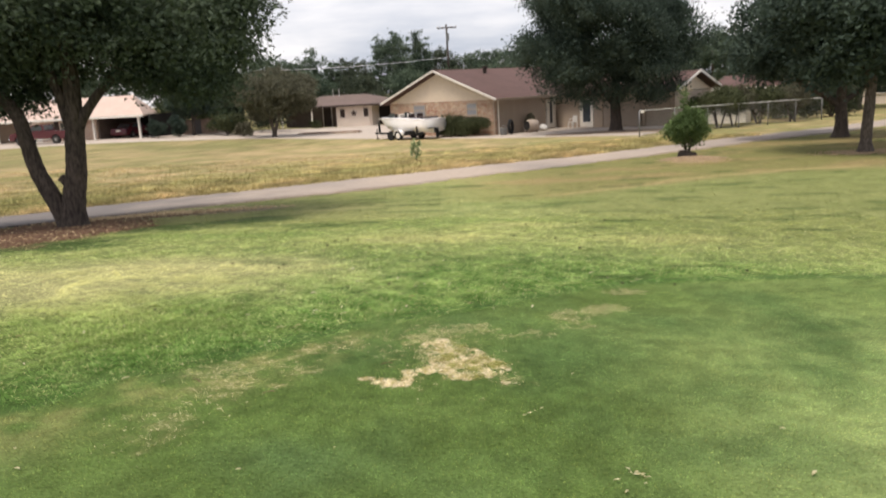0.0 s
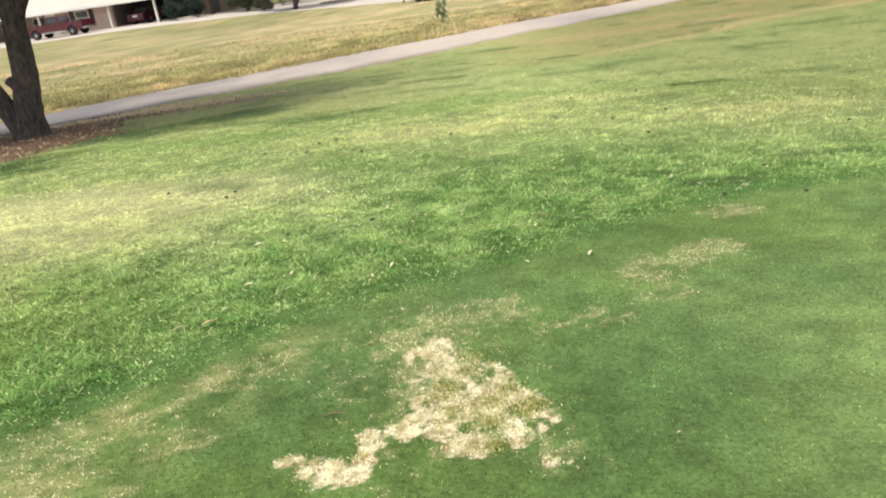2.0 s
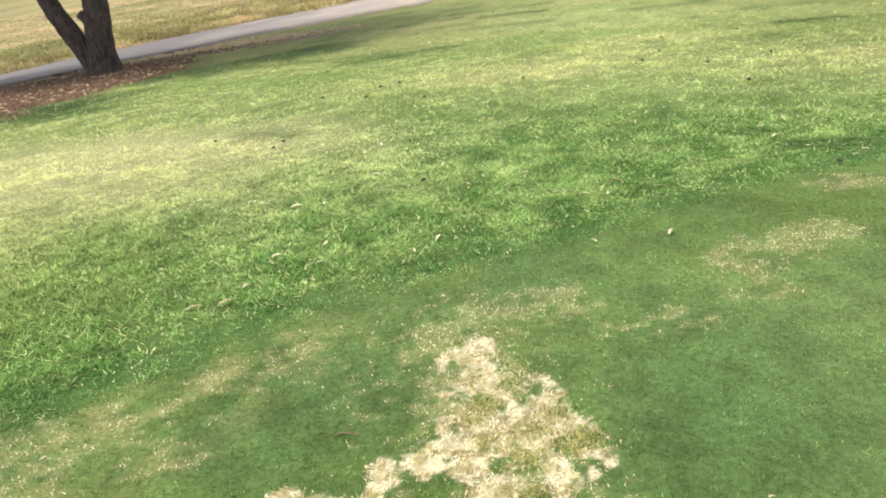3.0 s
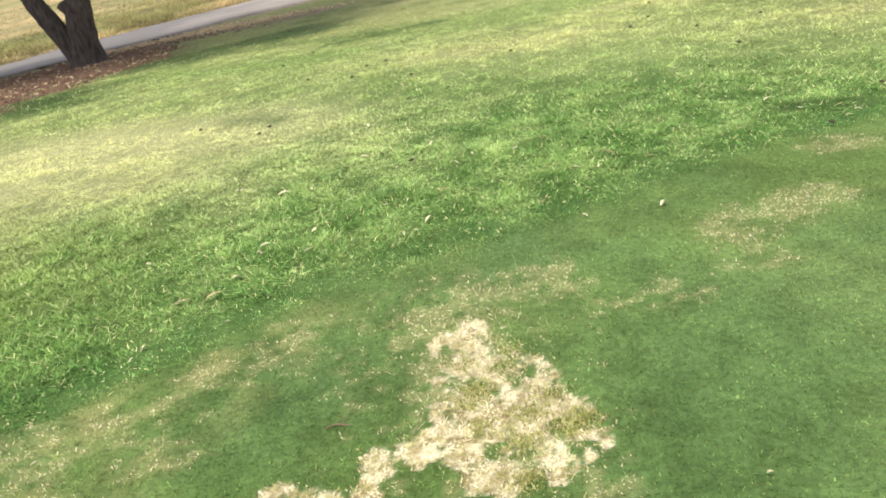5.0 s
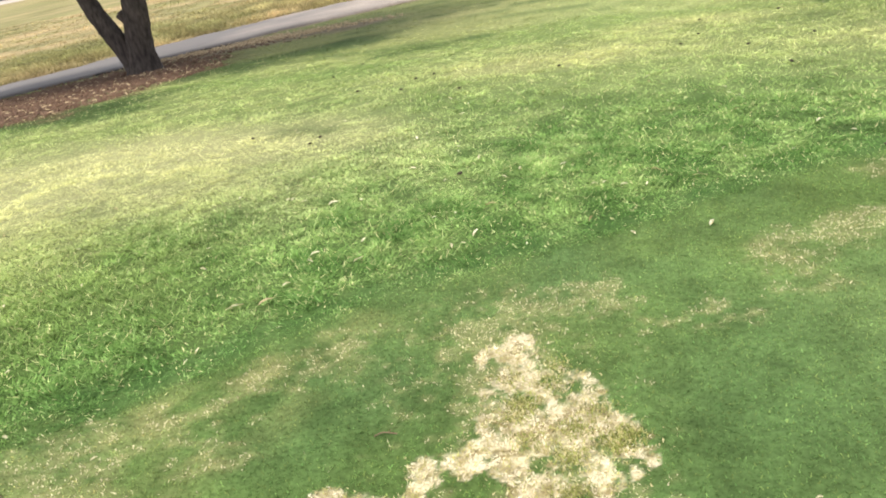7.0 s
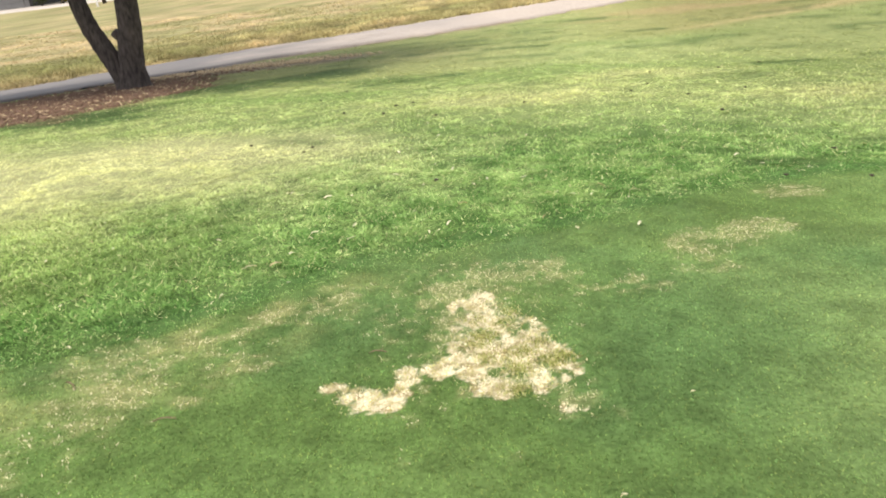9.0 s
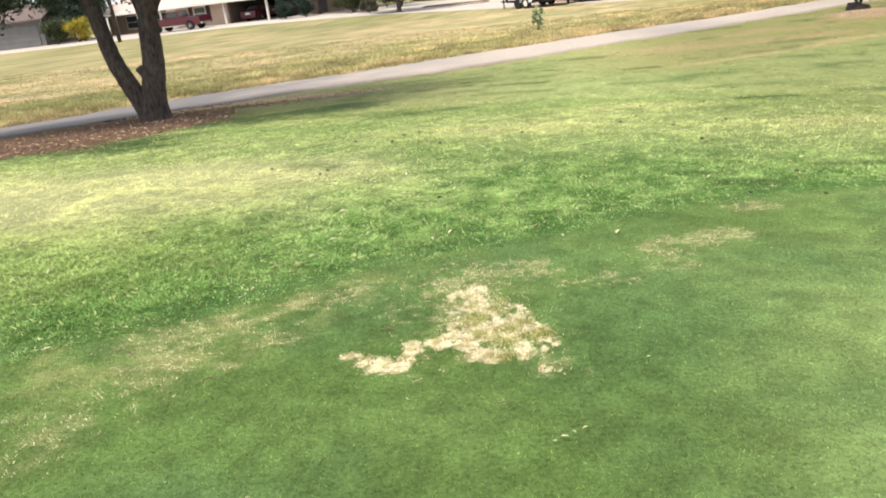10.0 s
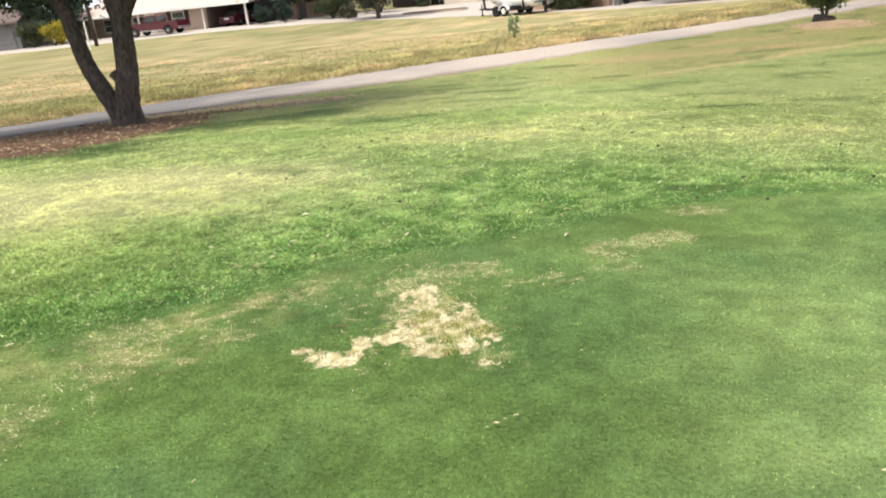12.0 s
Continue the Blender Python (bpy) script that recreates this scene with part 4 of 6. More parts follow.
# crape myrtles along the wire fence
for i, (cx, cy) in enumerate([(16.1, 46.3), (17.6, 47.9), (19.6, 49.2), (21.8, 49.4)]):
    r = random.Random(60 + i)
    limbs = []
    for j in range(5):
        a = r.uniform(0, 6.28)
        e = r.uniform(0.5, 0.9)
        limbs.append(([(0.08 * math.cos(a), 0.08 * math.sin(a), -0.05), (e * 0.45 * math.cos(a), e * 0.45 * math.sin(a), 0.8), (e * math.cos(a), e * math.sin(a), 1.9)], 0.045, 0.025))
    tree("crape_myrtle", "many-stemmed crape myrtle along the wire fence", cx, cy, limbs, lobe_cloud(0, 0, 1.65, 1.4, 1.3, 0.85, 12, 70 + i, 0.4), 9000, 0.065, M_BARK, M_BROWNLEAF if i % 2 else M_HEDGE, 80 + i, 0.16, 0.35, "crape myrtles")


def far_tree(label, x, y, tall, wide, seed, leaf=None):
    n = int(9500 + 700 * wide)
    return tree("woodland_tree", label, x, y, [([(0, 0, -0.2), (0.1, 0, tall * 0.3), (0, 0.1, tall * 0.7)], 0.28, 0.1), ([(0, 0, tall * 0.3), (wide * 0.25, 0, tall * 0.5)], 0.14, 0.06)],
                lobe_cloud(0, 0, tall * 0.56, wide, wide * 0.9, tall * 0.46, 34, seed, 0.27), n, 0.15, M_BARK_GREY, leaf or M_WOODS, seed, 0.27, 0.6, "woodland behind the houses", simple=True, sprig=36)


woods = [(-54, 112, 11, 6), (-46, 106, 9, 5.5), (-38, 112, 10, 6), (-31, 104, 8.5, 5), (-24, 108, 9.5, 5.2), (-18.5, 106, 9.0, 4.6), (-13, 109, 8.6, 5.0), (-7.6, 112, 11.6, 3.4), (-4.4, 110, 11.2, 3.0),
         (-1.0, 113, 9.5, 3.8), (3.5, 111, 9.0, 4.2), (8.0, 112, 9.0, 4.4), (13, 110, 8.8, 4.6), (19, 106, 10, 5), (26, 102, 8.8, 4.6), (34, 98, 9.4, 4.5), (30.5, 90, 8.6, 3.6), (37, 92, 8.8, 4.0), (41, 96, 8.5, 5.0), (49, 92, 10, 5.5), (58, 86, 10, 6), (-10.5, 100, 6.2, 4.0), (-17, 99, 6.4, 3.6), (-4.5, 101, 6.4, 3.8), (2, 102, 6.4, 4.0), (8, 101, 6.4, 4.0)]
for i, (wx, wy, tall, wide) in enumerate(woods):
    far_tree("tall leafy tree in the woodland behind the houses", wx, wy, tall, wide, 100 + i, M_WOODS if i % 3 else M_WOODS_DULL)
for i, (wx, wy, tall, wide) in enumerate([(-25.5, 84, 6.8, 3.8), (-21.0, 81, 6.0, 3.6), (-50, 76, 6.5, 3.6), (27, 60, 7, 4.0), (33, 63, 7.5, 4.4), (20, 80, 7.5, 4.0), (38, 56, 7, 3.8)]):
    far_tree("leafy yard tree between the houses", wx, wy, tall, wide, 140 + i, M_WOODS_DULL if i % 2 else M_WOODS)

tree("yard_tree", "dense dark tree beside the carport", -24.1, 75.0, [([(0, 0, -0.1), (0.05, 0, 1.2), (0, 0, 3.0)], 0.2, 0.09), ([(0, 0, 1.2), (0.7, 0, 2.4)], 0.1, 0.05)],
     lobe_cloud(0, 0, 3.3, 2.1, 2.0, 2.0, 16, 161, 0.36), 16000, 0.1, M_BARK, M_DARKLEAF, 162, 0.2, 0.4)


# ---- houses ----
def gable_roof(x0, x1, y0, y1, eave, rise, thick=0.16):
    """A roof slab with its ridge along y, from eave to eave in x."""
    m = (x0 + x1) / 2
    return prism([(x0, eave), (m, eave + rise), (x1, eave), (x1, eave - thick), (m, eave + rise - thick), (x0, eave - thick)], y0, y1)


def window(parent, x, y, z0, z1, w, face=-1, axis="x", mat=M_TRIM, glass=M_GLASS):
    """A sash window on a wall, with frame, pane, bar and sill; axis: the way the wall runs."""
    def b(a0, d0, z0_, a1, d1, z1_, bv=0.0):
        return box(a0, d0, z0_, a1, d1, z1_, bv) if axis == "x" else box(d0, a0, z0_, d1, a1, z1_, bv)
    a, d = (x, y) if axis == "x" else (y, x)
    bm = b(a - w / 2, d + face * 0.05, z0, a - w / 2 + 0.07, d - face * 0.02, z1)
    for q in (b(a + w / 2 - 0.07, d + face * 0.05, z0, a + w / 2, d - face * 0.02, z1), b(a - w / 2 + 0.07, d + face * 0.05, z1 - 0.07, a + w / 2 - 0.07, d - face * 0.02, z1),
              b(a - w / 2 + 0.07, d + face * 0.05, z0, a + w / 2 - 0.07, d - face * 0.02, z0 + 0.07), b(a - w / 2 + 0.07, d + face * 0.045, (z0 + z1) / 2 - 0.025, a + w / 2 - 0.07, d - face * 0.02, (z0 + z1) / 2 + 0.025)):
        me = bpy.data.meshes.new("t")
        q.to_mesh(me)
        q.free()
        bm.from_mesh(me)
        bpy.data.meshes.remove(me)
    win = part("window", bm, mat, parent)
    part("pane", b(a - w / 2 + 0.07, d + face * 0.02, z0 + 0.07, a + w / 2 - 0.07, d + face * 0.008, z1 - 0.07), glass, win)
    part("sill", b(a - w / 2 - 0.06, d + face * 0.1, z0 - 0.06, a + w / 2 + 0.06, d + face * 0.003, z0 - 0.003), mat, win)
    return win


def door(parent, x, y, w, h, mat, face=-1, axis="x", glass=0.0, handle=True, z=0.05):
    def b(a0, d0, z0_, a1, d1, z1_):
        return box(a0, d0, z0_, a1, d1, z1_) if axis == "x" else box(d0, a0, z0_, d1, a1, z1_)
    a, d = (x, y) if axis == "x" else (y, x)
    leaf_ = part("door", b(a - w / 2, d + face * 0.06, z, a + w / 2, d + face * 0.01, z + h), mat, parent)
    if glass:
        part("pane", b(a - w * glass, d + face * 0.075, z + 0.35, a + w * glass, d + face * 0.062, z + h - 0.2), M_GLASS, leaf_, "dark glass light in the door")
    for s in (-1, 1):
        part("jamb", b(a + s * (w / 2 + 0.003), d + face * 0.09, z, a + s * (w / 2 + 0.09), d + face * 0.004, z + h + 0.09), M_TRIM, leaf_)
    if handle:
        part("handle", b(a + w * 0.38, d + face * 0.12, z + 0.98, a + w * 0.43, d + face * 0.062, z + 1.06), M_GALV, leaf_)
    return leaf_


# the brick and siding house with the front gable
H = thing("house", "ranch house with tan gable, mixed brick and brown shingle roof", "house", 3.4, 54.1, -1.79, -43)
W, D, EV = 10.4, 7.4, 2.5
part("brick_wall", box(-W, 0, -0.3, 0, 0.25, EV - 0.06), M_BRICK, H, "mottled red and tan brick front wall")
part("gable_wall", prism([(-W, EV - 0.05), (0, EV - 0.05), (-W / 2, EV - 0.05 + 2.02)], 0.02, 0.22), M_SIDING, H, "tan siding in the gable")
# Side and wing siding: a taupe darkened to hold the tree's shade.
part("side_wall", box(-0.25, 0.25, -0.3, 0, 14, EV), M_WALLBROWN, H)
part("wing_wall", box(0, D, -0.3, 9.6, D + 0.25, EV - 0.16), M_WALLBROWN, H)
part("back_wall", box(-W, 13.8, -0.3, -0.25, 14, EV), M_SIDING, H)
part("far_wall", box(-W, 0.25, -0.3, -W + 0.25, 13.8, EV), M_SIDING, H)
roof = part("roof", gable_roof(-W - 0.5, 0.6, -0.5, 14.3, EV + 0.02, 2.2), M_SHINGLE, H, "brown shingle roof")
wing = part("wing_roof", prism([(D - 0.6, EV + 0.0), (D + 2.7, EV + 1.15), (D + 6.0, EV), (D + 6.0, EV - 0.15), (D + 2.7, EV + 1.0), (D - 0.6, EV - 0.15)], 0.62, 10.15, "x"), M_SHINGLE, H)
part("wing_end", box(9.35, D + 0.26, -0.3, 9.6, D + 5.6, EV - 0.2), M_WALLBROWN, H)
part("wing_gable", prism([(D - 0.2, EV - 0.16), (D + 5.6, EV - 0.16), (D + 2.7, EV + 0.93)], 9.3, 9.55, "x"), M_SIDING, H)
for s in (-1, 1):
    part("barge_board", prism([(D + 2.7 + s * 3.3, EV - 0.12), (D + 2.7, EV + 1.04), (D + 2.7, EV + 1.2), (D + 2.7 + s * 3.3, EV + 0.02)], 10.153, 10.22, "x"), M_TRIM, wing, "white barge board")
for s in (-1, 1):
    x1 = -W / 2 + 0.05
    x0 = x1 + s * (W / 2 + 0.57)
    part("barge_board", prism([(x0, EV - 0.12), (x1, EV + 2.09), (x1, EV + 2.22), (x0, EV + 0.01)], -0.56, -0.502), M_TRIM, roof, "white barge board")
part("fascia", box(0.6, -0.5, EV - 0.14, 0.64, D - 0.62, EV + 0.02), M_TAUPE, roof)
part("chimney_vent", disc(-4.2, 4.2, EV + 1.95, 0.15, 0.3, "z", 12), M_SHUTTER, roof, "dark metal roof vent")
part("vent_cap", disc(-4.2, 4.2, EV + 2.3, 0.25, 0.06, "z", 12), M_SHUTTER, roof)
window(H, -7.2, 0, 1.4, 2.3, 1.3, mat=M_TAUPE, glass=M_GLASS_PALE)
window(H, -2.0, 0, 1.4, 2.3, 1.0, mat=M_TAUPE, glass=M_GLASS_PALE)
part("corner_board", box(-0.05, -0.025, -0.1, 0.03, 0.04, EV - 0.05), M_TAUPE, H)
part("downspout", disc(0.09, 0.35, 1.2, 0.04, 1.2, "z", 8), M_TRIM, H)
door(H, 0, 6.6, 0.95, 2.05, M_TRIM, 1, "y", 0.15)
door(H, 2.7, D, 0.95, 2.05, M_TRIM, -1, "x", 0.33)
for i, (gx0, gw) in enumerate(((4.1, 3.0), (7.5, 1.9))):
    g = part("garage_door", box(gx0, D - 0.06, 0.02, gx0 + gw, D - 0.01, 2.2), M_TAUPE, H, "closed taupe garage door")
    for j in range(4):
        part("panel", box(gx0 + 0.05, D - 0.085, 0.06 + j * 0.54, gx0 + gw - 0.05, D - 0.062, 0.54 + j * 0.54), M_WALLBROWN if i == 0 else M_TAUPE, g)
    part("garage_post", box(gx0 - 0.22, D - 0.1, 0, gx0 - 0.03, D - 0.01, 2.4), M_TAUPE, H)

# the cream house further back
B = thing("house", "low cream house with a grey-brown hip roof and porch", "house", -12.0, 85.0, -1.76, -8)
part("front_wall", box(0.3, 0, -0.2, 4.0, 0.2, 2.2), M_CREAM, B)
part("recessed_wall", box(-6.0, 1.8, -0.2, 0.3, 2.0, 2.2), M_RECESS, B)
part("end_wall", box(4.0, 0.21, -0.2, 4.2, 6, 2.2), M_CREAM, B)
# Painted near-black for the shade in the open bay.
part("garage_back", box(4.2, 3.8, -0.2, 8, 4.0, 2.2), M_DARK, B)
bm = bmesh.new()
q = [bm.verts.new(p) for p in ((-6.5, -0.6, 2.25), (7.0, -0.6, 2.25), (7.0, 8.5, 2.25), (-6.5, 8.5, 2.25), (-2.3, 4.0, 3.35), (2.7, 4.0, 3.35), (-6.5, -0.6, 2.1), (7.0, -0.6, 2.1), (7.0, 8.5, 2.1), (-6.5, 8.5, 2.1))]
for f in ((0, 1, 5, 4), (1, 2, 5), (2, 3, 4, 5), (3, 0, 4), (6, 7, 1, 0), (7, 8, 2, 1), (8, 9, 3, 2), (9, 6, 0, 3), (9, 8, 7, 6)):
    bm.faces.new([q[i] for i in f])
hip = part("roof", bm, M_SHINGLE_GREY, B)
part("fascia", box(-6.5, -0.64, 2.08, 7.0, -0.604, 2.28), M_SHUTTER, hip)
for px_ in (-5.8, -2.4, 6.8):
    part("porch_post", box(px_, -0.4, 0, px_ + 0.14, -0.26, 2.12), M_TRIM, B)
for px_ in (0.75, 3.35):
    part("shutter", box(px_, -0.05, 0.95, px_ + 0.5, -0.004, 1.85), M_SHUTTER, B, "dark shutter")
star = bmesh.new()
ring = [(2.25 + (0.42 if i % 2 == 0 else 0.17) * math.sin(i * math.pi / 5), 1.35 + (0.42 if i % 2 == 0 else 0.17) * math.cos(i * math.pi / 5)) for i in range(10)]
part("star_ornament", prism(ring, -0.06, -0.004), M_SHUTTER, B, "dark metal star ornament")
door(B, -1.2, 1.8, 0.9, 2.0, M_SHUTTER)
for px_ in (-0.9, -0.2):
    part("roof_pipe", disc(px_, 3.6, 3.5, 0.04, 0.5, "z", 6), M_GALV, hip)

# the long house with the carport
Lh = thing("house", "long pinkish house with a pale shingle roof and carport", "house", -28.0, 72.6, -1.42, -14)
# Back and side of the carport carry its shade as colour.
part("carport_back", box(-6.0, 6.5, -0.2, 0, 6.7, 2.25), M_DARK, Lh)
part("carport_side", box(-0.12, 1.2, -0.2, 0, 6.5, 2.25), M_DARK, Lh)
part("brick_wall", box(-12.6, 0.3, -0.2, -5.2, 0.5, 2.25), M_BRICK_PINK, Lh, "pink brick wall")
part("carport_inner_wall", box(-5.2, 0.51, -0.2, -5.02, 6.5, 2.25), M_RECESS, Lh)
part("porch_wall", box(-22, 2.0, -0.2, -12.6, 2.2, 2.25), M_TAUPE, Lh)
part("end_wall", box(-22.2, -0.2, -0.2, -22, 7, 2.25), M_BRICK_PINK, Lh)
part("back_wall", box(-22, 8.4, -0.2, -6.2, 8.6, 2.25), M_BRICK_PINK, Lh)
bm = bmesh.new()
q = [bm.verts.new(p) for p in ((-22.8, -0.8, 2.3), (0.75, -0.8, 2.3), (-4.5, 9.4, 2.3), (-22.8, 9.4, 2.3), (-19.6, 4.3, 4.15), (-3.6, 4.3, 4.15), (-22.8, -0.8, 2.15), (0.75, -0.8, 2.15), (-4.5, 9.4, 2.15), (-22.8, 9.4, 2.15))]
for f in ((0, 1, 5, 4), (1, 2, 5), (2, 3, 4, 5), (3, 0, 4), (6, 7, 1, 0), (7, 8, 2, 1), (8, 9, 3, 2), (9, 6, 0, 3), (9, 8, 7, 6)):
    bm.faces.new([q[i] for i in f])
rf = part("roof", bm, M_SHINGLE_TAN, Lh, "pale pinkish shingle roof")
part("fascia", box(-22.8, -0.86, 2.1, 0.75, -0.804, 2.32), M_TRIM, rf)
for px_ in (-5.1, -0.2):
    part("carport_post", box(px_, -0.4, 0, px_ + 0.17, -0.23, 2.14), M_TRIM, Lh, "white carport post")
for px_ in (-13.0, -16.0, -19.0, -21.8):
    part("porch_post", box(px_, -0.35, 0, px_ + 0.14, -0.21, 2.14), M_TRIM, Lh)
window(Lh, -8.5, 0.3, 0.75, 2.0, 1.5)
for px_ in (-9.85, -7.7):
    part("shutter", box(px_, 0.24, 0.7, px_ + 0.5, 0.296, 2.05), M_SHUTTER, Lh, "dark shutter")
window(Lh, -15.0, 2.0, 0.6, 1.9, 1.6)
window(Lh, -19.0, 2.0, 0.6, 1.9, 1.6)
door(Lh, -12.0, 0.3, 0.95, 2.0, M_TRIM)

# grey garage beyond it
G = thing("garage", "plain grey siding garage behind a shrub", "garage", -52.0, 73.0, None, 4)
part("wall", box(-7, 0, -0.2, 0, 5.5, 2.6), M_GREYWALL, G)
gd = part("garage_door", box(-5.6, -0.06, 0.02, -0.5, -0.005, 2.1), M_GREYWALL, G)
for j in range(4):
    part("panel", box(-5.55, -0.085, 0.06 + j * 0.51, -0.55, -0.063, 0.52 + j * 0.51), M_GREYWALL, gd)
part("roof", prism([(-0.6, 2.62), (2.75, 4.0), (6.1, 2.62), (6.1, 2.46), (2.75, 3.84), (-0.6, 2.46)], -7.5, 0.5, "x"), M_SHINGLE_GREY, G)

# a low outbuilding beyond the wing
O_ = thing("outbuilding", "low taupe outbuilding with a brown shingle roof and white fascia", "outbuilding", 23.0, 60.0, -1.8, -43)
part("wall", box(-2.4, 0, -0.2, 2.4, 4.4, 2.15), M_WALLBROWN, O_)
o2 = part("roof", prism([(-0.5, 2.2), (2.2, 3.1), (4.9, 2.2), (4.9, 2.06), (2.2, 2.96), (-0.5, 2.06)], -2.8, 2.8, "x"), M_SHINGLE, O_)
part("fascia", box(-2.8, -0.56, 2.04, 2.8, -0.503, 2.22), M_TRIM, o2)
window(O_, 0.6, 0, 0.9, 1.8, 1.2)

# a house far off behind the park trees, and an added white shed form for the pale lit ground behind the wire fence
R_ = thing("house", "pale low house far behind the park trees", "house", 39.0, 67.0, None, -43)
part("wall", box(-6, 0, -0.3, 6, 6, 2.4), M_CREAM, R_)
r2 = part("roof", prism([(-0.6, 2.42), (3.0, 3.9), (6.6, 2.42), (6.6, 2.27), (3.0, 3.75), (-0.6, 2.27)], -6.5, 6.5, "x"), M_SHINGLE_GREY, R_)
part("fascia", box(-6.5, -0.66, 2.24, 6.5, -0.603, 2.44), M_TRIM, r2)
window(R_, -2, 0, 0.9, 2.0, 1.4)
window(R_, 2.5, 0, 0.9, 2.0, 1.4)
S_ = thing("shed", "low white shed form standing in for lit ground behind the fence", "shed", 19.4, 51.6, None, -30)
part("wall", box(-2.9, 0, -0.1, 0.3, 2.0, 1.05), M_TRIM, S_)
part("roof", prism([(-0.2, 1.06), (2.2, 1.3), (2.2, 1.22), (-0.2, 0.99)], -3.1, 0.5, "x"), M_SHINGLE_GREY, S_)


# ---- small structures and things round the houses ----
wire_fence = thing("wire_fence", "grey chain-link fence with steel posts and top rail", "fence", 10.15, 41.1)
fa, fb = Vector((10.15, 41.1)), Vector((23.6, 49.35))
n_post, base_z = 7, height(10.15, 41.1)
FH = 1.36
for i in range(n_post):
    p = fa.lerp(fb, i / (n_post - 1))
    r = 0.034 if i in (0, n_post - 1) else 0.026
    part("post", disc(p.x - fa.x, p.y - fa.y, height(p.x, p.y) - base_z + FH / 2 - 0.05, r, FH / 2 + 0.06, "z", 10), M_WIRE, wire_fence, smooth=True)
rail = [(p.x - fa.x, p.y - fa.y, height(p.x, p.y) - base_z + FH) for p in (fa.lerp(fb, i / 10) for i in range(11))]
part("top_rail", tube(rail, [0.023] * 11, 8), M_GALV, wire_fence)
bmw = bmesh.new()
run = (fb - fa).length
for i in range(int(run / 0.12) + 1):
    for s in (-1, 1):
        s0, s1 = i * 0.12, i * 0.12 + s * FH * 0.9
        s1c = min(max(s1, 0), run)
        h1 = FH * abs(s1c - s0) / (FH * 0.9)
        p, q = fa.lerp(fb, s0 / run), fa.lerp(fb, s1c / run)
        if h1 > 0.05:
            tube([(p.x - fa.x, p.y - fa.y, height(p.x, p.y) - base_z + 0.03), (q.x - fa.x, q.y - fa.y, height(q.x, q.y) - base_z + 0.03 + h1 * 0.96)], [0.0025, 0.0025], 3, bmw)
tagged(part("wire_mesh", bmw, M_WIRE, wire_fence), kind="stuff")
part("sign", box(0.06, -0.05, 1.24, 0.24, -0.03, 1.38), M_TRIM, wire_fence, "small white sign plate")

wood_fence = thing("wood_fence", "weathered brown board fence with a grey gate beside the carport", "fence", -25.6, 76.5, None, -6)
for i in range(22):
    r = random.Random(300 + i)
    part("board", box(i * 0.235, 0, 0.02, i * 0.235 + 0.222, 0.03, 1.45 + r.uniform(-0.04, 0.04)), M_FENCEWOOD if i < 4 else M_GATE if i < 8 else M_FENCEWOOD if i < 15 else M_WALLBROWN, wood_fence)
for z in (0.4, 1.2):
    part("rail", box(0, 0.032, z, 5.1, 0.08, z + 0.09), M_FENCEWOOD, wood_fence)

# utility poles and the cable between them
pole = thing("utility_pole", "dark wooden utility pole with crossarm and transformer", "pole", 0.9, 110, None)
zt = 10.25 - height(0.9, 110)
part("pole", tube([(0, 0, -0.3), (0, 0, zt * 0.5), (-0.05, 0, zt)], [0.17, 0.15, 0.12], 10), M_POLE, pole, smooth=True)
part("crossarm", box(-1.35, -0.08, zt - 0.55, 1.35, 0.06, zt - 0.38), M_POLE, pole)
part("transformer", disc(0.05, -0.3, zt - 1.7, 0.22, 0.5, "z", 14), M_WIRE, pole)
for s in (-1.2, -0.6, 0.6, 1.2):
    part("insulator", disc(s, -0.01, zt - 0.3, 0.06, 0.08, "z", 8), M_TRIM, pole)
pole2 = thing("utility_pole", "dark wooden utility pole at the roadside", "pole", -38.0, 63.2)
part("pole", tube([(0, 0, -0.3), (-0.05, 0, 4), (-0.1, 0, 8.2)], [0.16, 0.14, 0.11], 10), M_POLE, pole2, smooth=True)
part("crossarm", box(-1.2, -0.08, 7.6, 1.2, 0.06, 7.75), M_POLE, pole2)
cable = thing("overhead_cable", "pale overhead cable strung between two poles", "cable", -38.0, 63.2, 0)
pa, pb = Vector((0, 0, 5.6)), Vector((38.9, 46.8, 5.9))
pts = [pa.lerp(pb, i / 24) - Vector((0, 0, 1.1 * (1 - (2 * i / 24 - 1) ** 2))) for i in range(25)]
part("cable_run", tube(pts, [0.028] * 25, 6), M_CABLE, cable)
post = thing("marker_post", "thin white marker post by the roadside", "post", -36.5, 59.8)
part("shaft", box(-0.05, -0.05, -0.1, 0.05, 0.05, 2.1, 0.01), M_TRIM, post)
part("cap", box(-0.065, -0.065, 2.103, 0.065, 0.065, 2.14, 0.01), M_TRIM, post)

# shrubs
shrub("shrub", "dark rounded shrub beside the carport", "bush", -26.3, 71.6, 0.8, 0.8, 0.9, 4200, 0.08, M_DARKLEAF, 201, 3, 0, group="shrubs by the houses")
shrub("shrub", "dark rounded shrub beside the carport", "bush", -24.6, 72.2, 0.8, 0.8, 0.95, 4200, 0.08, M_DARKLEAF, 202, 3, 0, group="shrubs by the houses")
shrub("shrub", "tall dark shrub behind the board fence", "bush", -27.4, 80.5, 2.2, 1.4, 2.1, 6500, 0.1, M_HEDGE, 214, 4, 0, group="shrubs by the houses")
shrub("shrub", "loose olive shrub at the drive's edge", "bush", -20.4, 73.4, 1.9, 1.2, 1.15, 7000, 0.09, M_HEDGE, 203, 4, 0, group="shrubs by the houses")
